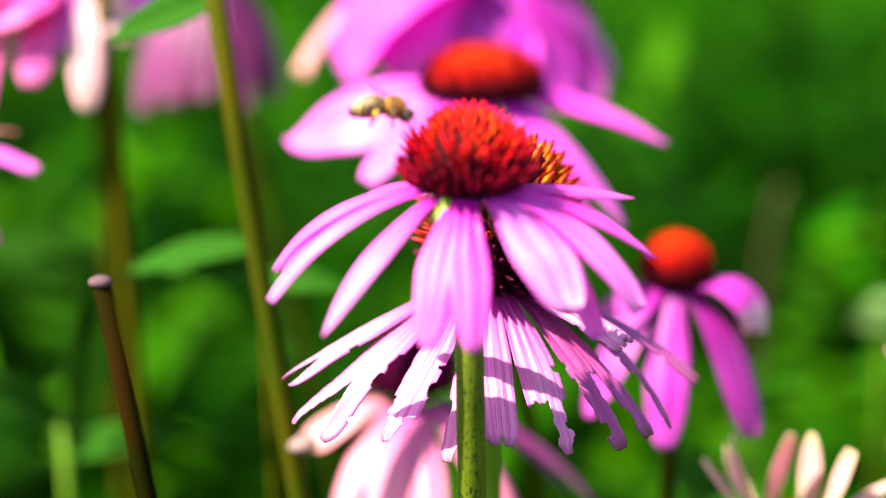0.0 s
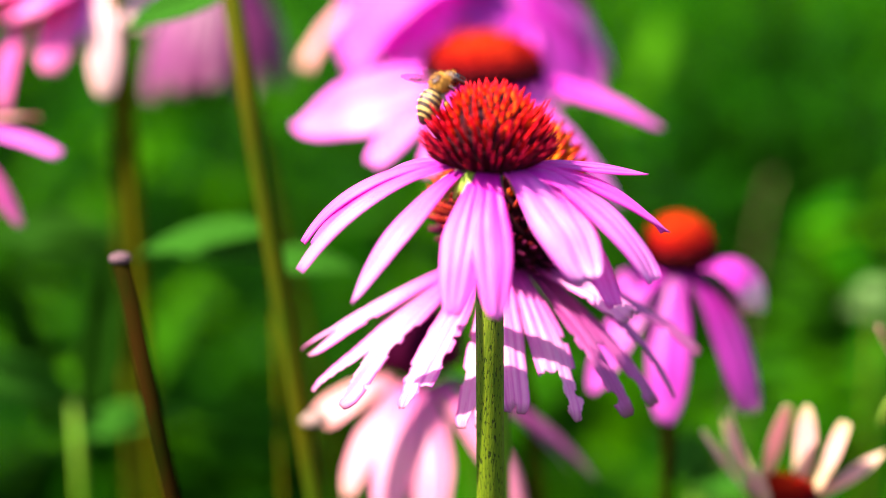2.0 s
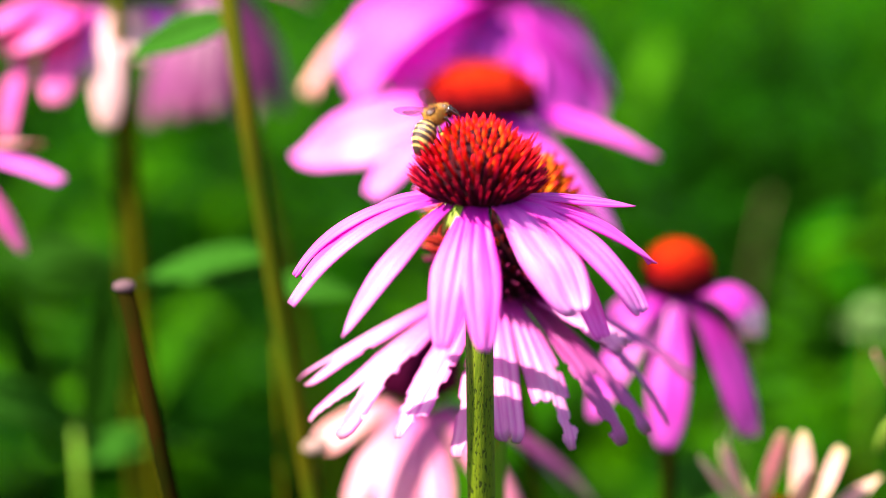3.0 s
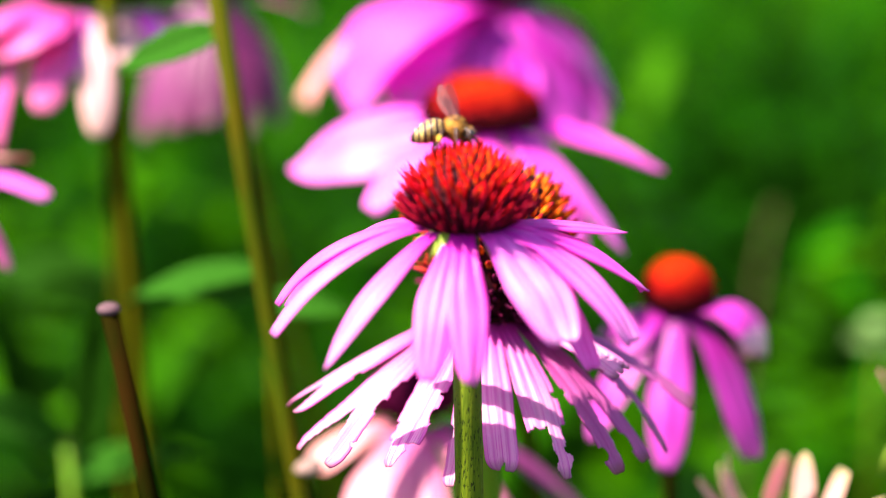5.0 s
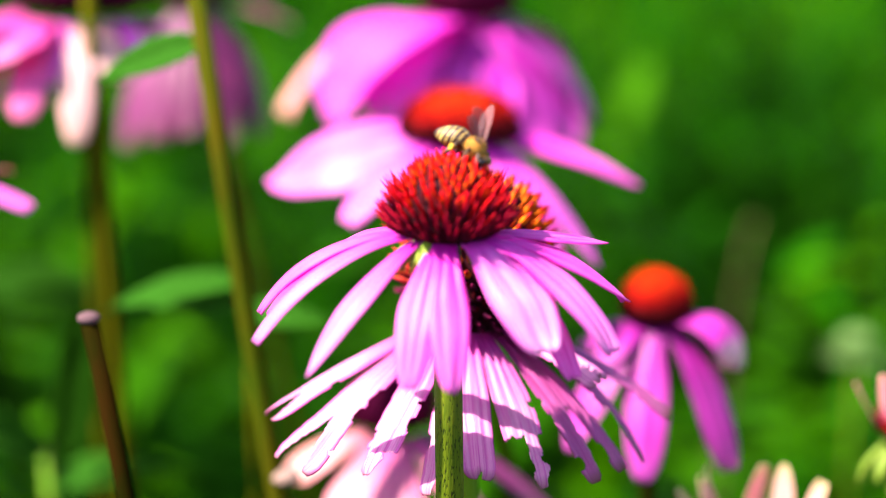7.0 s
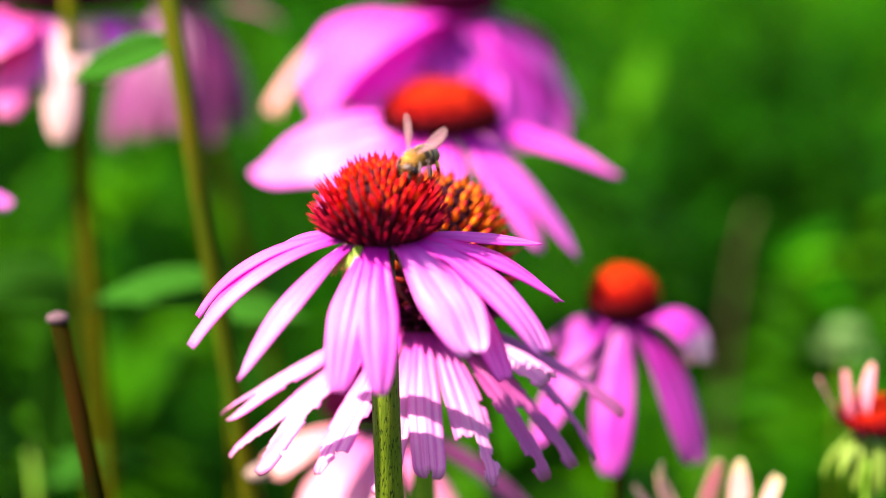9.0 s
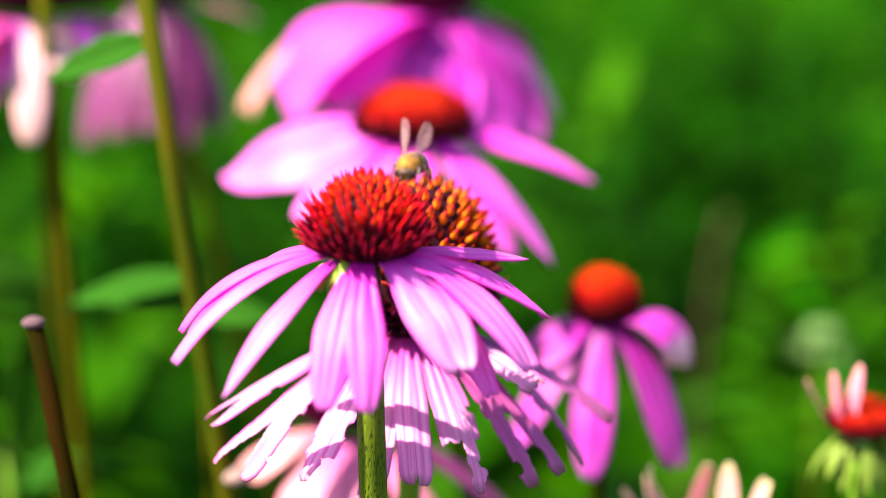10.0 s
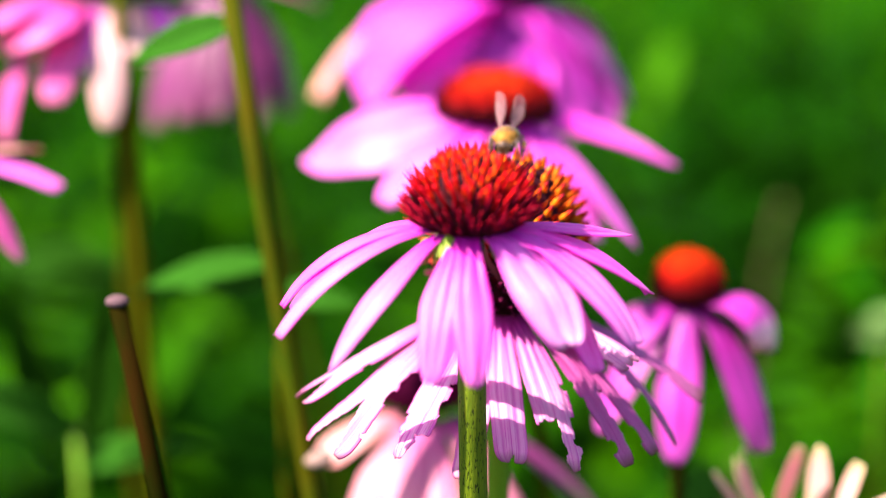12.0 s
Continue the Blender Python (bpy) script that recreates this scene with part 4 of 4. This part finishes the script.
def abdomen_mesh():
    """A tapering abdomen of six overlapping rings along -x; dark bands carry the second slot."""
    bm = bmesh.new()
    rings, tone = [], []
    n = 30
    for i in range(n + 1):
        u = i / n
        r = 2.35 * math.sin(math.pi * (0.10 + 0.86 * u ** 0.85)) ** 0.62
        r *= 1.0 + 0.035 * (1 - (u * 6) % 1.0)
        x = -1.6 - 6.6 * u
        rings.append([bm.verts.new(Vector((x, r * math.cos(k * math.tau / 20), 0.92 * r * math.sin(k * math.tau / 20) - 1.5 * u * u)) * MM) for k in range(20)])
    for i in range(n):
        u = (i + 0.5) / n
        dark = (u * 6) % 1.0 > 0.30 or u > 0.86
        for k in range(20):
            f = bm.faces.new((rings[i][k], rings[i + 1][k], rings[i + 1][(k + 1) % 20], rings[i][(k + 1) % 20]))
            f.material_index = 1 if dark else 0
    bm.faces.new(rings[0])
    f = bm.faces.new(rings[-1][::-1])
    f.material_index = 1
    bmesh.ops.recalc_face_normals(bm, faces=bm.faces[:])
    return bm


def wing_mesh(length, width):
    """A clear wing along -x with raised veins at its rim."""
    bm = bmesh.new()
    n = 14
    rows = []
    for i in range(n + 1):
        u = i / n
        w = width * (0.18 + 0.82 * smooth(0, 0.6, u)) * math.sqrt(max(0.02, 1 - max(0, (u - 0.7) / 0.31) ** 2.2))
        rows.append([bm.verts.new(Vector((-u * length, w * (v - 0.28), 0.10 * math.sin(v * 9) * u)) * MM) for v in (0, 0.12, 0.3, 0.5, 0.7, 0.88, 1)])
    for a, b in zip(rows, rows[1:]):
        for k in range(6):
            bm.faces.new((a[k], b[k], b[k + 1], a[k + 1]))
    bmesh.ops.recalc_face_normals(bm, faces=bm.faces[:])
    bmesh.ops.solidify(bm, geom=bm.faces[:], thickness=0.00004)
    return bm


def make_bee():
    bee = new("honey_bee")
    bee.empty_display_size = 0.005
    tagged(bee, "honey bee with golden fur and dark striped abdomen", "bee")
    thorax = part("thorax", ball(2.1, 1.95, 1.85, lump=0.05), FUR, bee, "golden furry thorax")
    tagged(part("fur", hairs(900, 2.1, 1.95, 1.85, 0.75, 2), FUR, thorax), kind="stuff")
    shield = part("back_plate", ball(1.15, 1.05, 0.5), CHITIN, thorax, "dark bare patch on the furry back")
    shield.matrix_basis = pose(-0.1 * MM, 0, 1.55 * MM)
    abdomen = part("abdomen", abdomen_mesh(), BAND, bee, "yellow and black banded abdomen")
    abdomen.data.materials.append(CHITIN)
    head = part("head", ball(1.15, 1.75, 1.5, lump=0.04), CHITIN, bee, "dark head")
    head.matrix_basis = pose(2.35 * MM, 0, -1.2 * MM, 0, 45, 0)
    tagged(part("face_fur", hairs(220, 1.15, 1.7, 1.5, 0.5, 4), FUR, head), kind="stuff")
    for s in (-1, 1):
        e = part("eye", ball(0.75, 0.55, 1.15, 14, 10), EYE, head, "glossy black eye")
        e.matrix_basis = pose(0.15 * MM, s * 1.45 * MM, 0.1 * MM, 0, 0, s * 12)
        a = part("antenna", tube(bezier((0.9 * MM, s * 0.4 * MM, 0.4 * MM), (2.2 * MM, s * 1.0 * MM, 1.0 * MM), (2.9 * MM, s * 1.5 * MM, -1.0 * MM), 8), [0.00014] * 8, 6), CHITIN, head)
        for k, (x0, reach, out, back) in enumerate(((1.1, 3.0, 2.3, 1.9), (0.1, 3.3, 2.9, -0.2), (-1.0, 3.5, 2.7, -3.0))):
            knee = Vector((x0 + back * 0.45, s * out, 0.2)) * MM
            leg = part("leg", tube([Vector((x0, s * 0.9, -1.2)) * MM, knee, Vector((x0 + back * 0.85, s * (out + 0.3), -reach * 0.75)) * MM, Vector((x0 + back * 1.1, s * (out + 0.1), -reach - 0.6)) * MM],
                                   [0.0003, 0.00034, 0.00036 if k == 2 else 0.00022, 0.00010], 7), CHITIN, bee)
            if k == 2:
                basket = part("pollen_load", ball(0.5, 0.32, 0.7, 12, 8, 0.12), POLLEN, leg, "yellow pollen load")
                basket.matrix_basis = pose((x0 + back * 0.7) * MM, s * (out + 0.45) * MM, -reach * 0.42 * MM)
    wings = []
    for s in (-1, 1):
        for k, (L, W, x) in enumerate(((7.4, 2.5, 0.9), (5.4, 1.8, -0.2))):
            w = part("wing", wing_mesh(L, W), WING, bee, "clear veined wing")
            w.visible_shadow = True
            wings.append((w, s, k, Vector((x, s * 1.0, 1.45)) * MM))
    bee.scale = (1.25, 1.25, 1.25)
    return bee, wings


honey_bee, bee_wings = make_bee()


# ---- what moves ----
def sway(thing, rows):
    """Wind: sideways and upward shifts of the plant, in millimetres, at the given seconds."""
    x, y, z = thing.matrix_basis.translation
    walk(thing, [(t, pose(x, y, z + up * MM, 0, math.degrees(side * MM / 0.8), 0)) for t, side, up in rows])


def wing_pose(hinge, s, k, twist, lift, sweep):
    """A wing raised by lift, swept out from the back by sweep and turned on its length by twist, degrees."""
    return Matrix.Translation(hinge) @ pose(0, 0, 0, 0, 0, -s * (sweep + 8 * k)) @ pose(0, 0, 0, 0, lift - 6 * k, 0) @ pose(0, 0, 0, -s * twist, 0, 0)


def motions():
    sway(front_flower, [(0.0, 1.5, 1.3), (0.5, 2.9, 1.3), (1.0, 2.5, 0.0), (1.5, -0.2, 0.7), (2.0, 3.7, 2.4), (2.5, 4.2, 1.9), (3.0, 1.1, 2.3), (5.0, -0.4, 0.3), (5.5, 0.6, 0.2), (6.0, 0.7, -0.5), (6.5, 1.0, -1.0), (7.0, 0.5, 0.5), (9.0, -4.8, -0.2), (9.5, -0.1, -2.6), (10.0, -4.0, -3.0), (10.5, -2.5, 3.6), (11.0, -5.3, -3.6), (11.5, 1.3, -2.7), (12.0, -2.4, -1.8)])
    sway(worn_flower, [(0.0, 0.3, 0.1), (0.5, 1.3, 0.2), (1.0, 0.4, -0.4), (1.5, -1.3, -0.2), (2.0, 1.1, 1.0), (2.5, 1.6, 0.8), (3.0, -0.3, 1.0), (5.0, -0.7, -0.1), (5.5, -0.1, -0.2), (6.0, -0.3, -0.4), (6.5, -0.1, -0.7), (7.0, -0.7, 0.2), (9.0, -3.3, -0.5), (9.5, -0.5, -1.1), (10.0, -1.9, -0.7), (10.5, -2.7, 0.0), (11.0, -2.4, -1.2), (11.5, 0.8, -0.9), (12.0, -1.4, 0.3)])
    sway(back_flower, [(0.0, 1.1, 0.1), (0.5, -1.7, 0.8), (1.0, 0.1, 0.2), (1.5, 2.2, -0.1), (2.0, -0.1, 0.5), (2.5, -1.4, 0.3), (3.0, -0.6, -0.4), (5.0, 0.9, -0.2), (5.5, -0.0, -0.2), (6.0, -0.1, -0.3), (6.5, 0.4, -0.6), (7.0, 0.1, -0.8), (9.0, 2.4, 1.1), (9.5, -2.7, 1.6), (10.0, 0.5, 0.0), (10.5, 0.8, -1.6), (11.0, -1.0, -0.4), (11.5, -2.8, 0.7), (12.0, 1.5, -0.4)])
    sway(upper_flower, [(0.0, -0.4, 1.0), (0.5, -2.3, 0.6), (1.0, -1.4, 0.4), (1.5, 0.6, 0.1), (2.0, -1.4, -0.9), (2.5, 0.1, -0.8), (3.0, 0.2, -1.2), (5.0, 0.3, -0.4), (5.5, 0.6, 0.4), (6.0, 1.5, -0.1), (6.5, 0.3, 0.1), (7.0, -0.1, -0.4), (9.0, 1.3, -0.9), (9.5, -2.6, -0.5), (10.0, 0.9, -0.2), (10.5, 2.9, 0.5), (11.0, -0.4, 3.2), (11.5, -3.4, 0.2), (12.0, 1.8, -1.5)])
    sway(small_flower, [(0.0, -1.0, 0.0), (0.5, 1.4, -0.8), (1.0, -0.3, -0.3), (1.5, -1.5, -0.5), (2.0, -0.1, 0.2), (2.5, 0.4, -0.3), (3.0, 0.3, 0.1), (5.0, 0.2, -0.1), (5.5, -0.3, -0.1), (6.0, -0.7, -0.3), (6.5, -0.2, 0.9), (7.0, 0.2, 0.1), (9.0, -1.4, 0.0), (9.5, 1.7, 0.5), (10.0, -1.4, 0.2), (10.5, -1.7, -0.3), (11.0, 0.9, -0.2), (11.5, 3.1, 0.2), (12.0, -0.2, 0.4)])
    sway(corner_flower, [(0.0, -0.7, -0.5), (0.5, -1.8, -0.3), (1.0, -1.4, -0.7), (1.5, 0.3, -0.1), (2.0, 0.4, -0.7), (2.5, 0.6, -1.7), (3.0, 0.9, -1.8), (5.0, 0.6, 0.1), (5.5, 0.8, 0.4), (6.0, -0.1, 0.1), (6.5, -0.6, -0.0), (7.0, 0.1, 0.3), (9.0, 1.2, 0.7), (9.5, -1.8, 0.2), (10.0, -0.4, 0.2), (10.5, 2.4, 1.2), (11.0, 1.1, 0.7), (11.5, -3.1, 2.1), (12.0, 0.4, -0.5)])
    sway(side_flower, [(0.0, -0.9, -0.3), (0.5, -1.1, 0.5), (1.0, -0.4, 0.5), (1.5, 1.2, 0.5), (2.0, 0.5, -0.4), (2.5, -0.8, 0.3), (3.0, 0.4, 0.3), (5.0, -0.3, 0.1), (5.5, 0.1, -0.2), (6.0, 0.5, -0.1), (6.5, -0.6, -0.2), (7.0, 0.5, -0.7), (9.0, 1.1, -0.3), (9.5, 0.0, -0.0), (10.0, 0.0, -0.0), (10.5, 0.0, -0.0), (11.0, 0.0, -0.0), (11.5, 0.0, -0.0), (12.0, 0.0, -0.0)])
    sway(young_flower, [(0.0, 0.1, -0.2), (0.5, 2.4, -0.8), (1.0, 0.2, -0.9), (1.5, -1.3, -0.3), (2.0, 0.5, 0.7), (2.5, 1.5, 0.0), (3.0, -0.1, 0.5), (5.0, -0.7, 0.2), (5.5, 0.1, 0.3), (6.0, 0.0, -0.5), (6.5, -0.2, -0.4), (7.0, 0.3, 0.4), (9.0, -4.1, 0.2), (9.5, -1.4, -1.0), (10.0, -1.5, 0.4), (10.5, -1.3, 0.0), (11.0, -1.6, -0.8), (11.5, 2.0, -0.7), (12.0, 0.9, 0.9)])
    sway(bud_flower, [(0.0, 0.0, -0.0), (0.5, 0.0, -0.0), (1.0, 0.0, -0.0), (1.5, 0.0, -0.0), (2.0, 0.0, -0.0), (2.5, 0.0, -0.0), (3.0, 0.0, -0.0), (5.0, 0.0, -0.0), (5.5, 0.0, -0.0), (6.0, 0.0, -0.0), (6.5, 0.0, -0.0), (7.0, 0.0, -0.0), (9.0, -1.7, -0.1), (9.5, 2.0, -0.3), (10.0, 0.5, 0.4), (10.5, -0.2, 0.4), (11.0, -0.9, -0.5), (11.5, 0.0, -0.0), (12.0, 0.0, -0.0)])
    sway(cut_stalk, [(0.0, 0.3, -0.2), (0.5, 1.3, 0.3), (1.0, 0.8, 0.2), (1.5, -1.3, 0.2), (2.0, -0.3, 0.3), (2.5, 0.2, 0.5), (3.0, 0.0, 0.9), (5.0, -0.6, -0.0), (5.5, -0.1, -0.2), (6.0, -0.2, -0.3), (6.5, -0.3, -0.1), (7.0, -0.3, -0.1), (9.0, -0.3, -0.6), (9.5, 1.1, -0.1), (10.0, -0.4, -0.8), (10.5, -1.5, -0.8), (11.0, -0.2, -0.3), (11.5, 3.8, 0.7), (12.0, -1.7, -0.0)])
    walk(honey_bee, [
        (0.0, pose(-0.0057, 0.3794, 0.8283, -10, 6, 2)),
        (0.5, pose(-0.0049, 0.3795, 0.8290, -10, -15, 10)),
        (1.0, pose(-0.0023, 0.3763, 0.8284, 0, -55, 50)),
        (1.5, pose(-0.0051, 0.3795, 0.8286, 0, -52, 45)),
        (2.0, pose(0.0014, 0.3817, 0.8293, 0, -45, 42)),
        (2.5, pose(0.0018, 0.3823, 0.8315, 0, -42, 52)),
        (3.0, pose(-0.0000, 0.3818, 0.8298, 0, -42, 50)),
        (5.0, pose(0.0064, 0.3811, 0.8309, -5, -2, 4)),
        (5.5, pose(0.0145, 0.3814, 0.8320, -5, 5, -2)),
        (6.0, pose(0.0158, 0.3808, 0.8299, -8, 20, -18)),
        (6.5, pose(0.0170, 0.3797, 0.8296, -8, 20, -22)),
        (7.0, pose(0.0159, 0.3796, 0.8290, -8, 28, -28)),
        (9.0, pose(0.0125, 0.3776, 0.8268, 0, 6, -118)),
        (9.5, pose(0.0176, 0.3767, 0.8260, 0, 0, -105)),
        (10.0, pose(0.0153, 0.3768, 0.8264, 0, -2, -105)),
        (10.5, pose(0.0159, 0.3792, 0.8316, 0, -2, -118)),
        (11.0, pose(0.0114, 0.3765, 0.8254, 0, -2, -108)),
        (11.5, pose(0.0204, 0.3763, 0.8246, 0, -2, -105)),
        (12.0, pose(0.0147, 0.3781, 0.8275, 0, -2, -98)),
    ])
    for w, s, k, hinge in bee_wings:
        walk(w, [(t, wing_pose(hinge, s, k, 72 if 4 < t < 8 else 50 if t > 8 else 88 if 1.8 < t < 3.2 and s > 0 else 25, *((la, sa) if s > 0 else (lb, sb)))) for t, la, sa, lb, sb in (
            (0.0, 20, 25, 30, 30), (0.5, 20, 25, 25, 25), (1.0, 25, 60, 45, 45), (1.5, 15, 70, 60, 50), (2.0, 12, 70, 55, 50),
            (2.5, 8, 72, 72, 62), (3.0, 8, 70, 75, 55), (5.0, 62, 25, 68, 30), (5.5, 62, 18, 68, 25), (6.0, 60, 40, 66, 35),
            (6.5, 70, 10, 48, 35), (7.0, 70, 10, 52, 35), (9.0, 40, 58, 74, 28), (9.5, 60, 26, 72, 16), (10.0, 60, 26, 72, 16),
            (10.5, 55, 32, 74, 22), (11.0, 60, 26, 70, 20), (11.5, 58, 26, 74, 18), (12.0, 62, 20, 72, 18))])


motions()
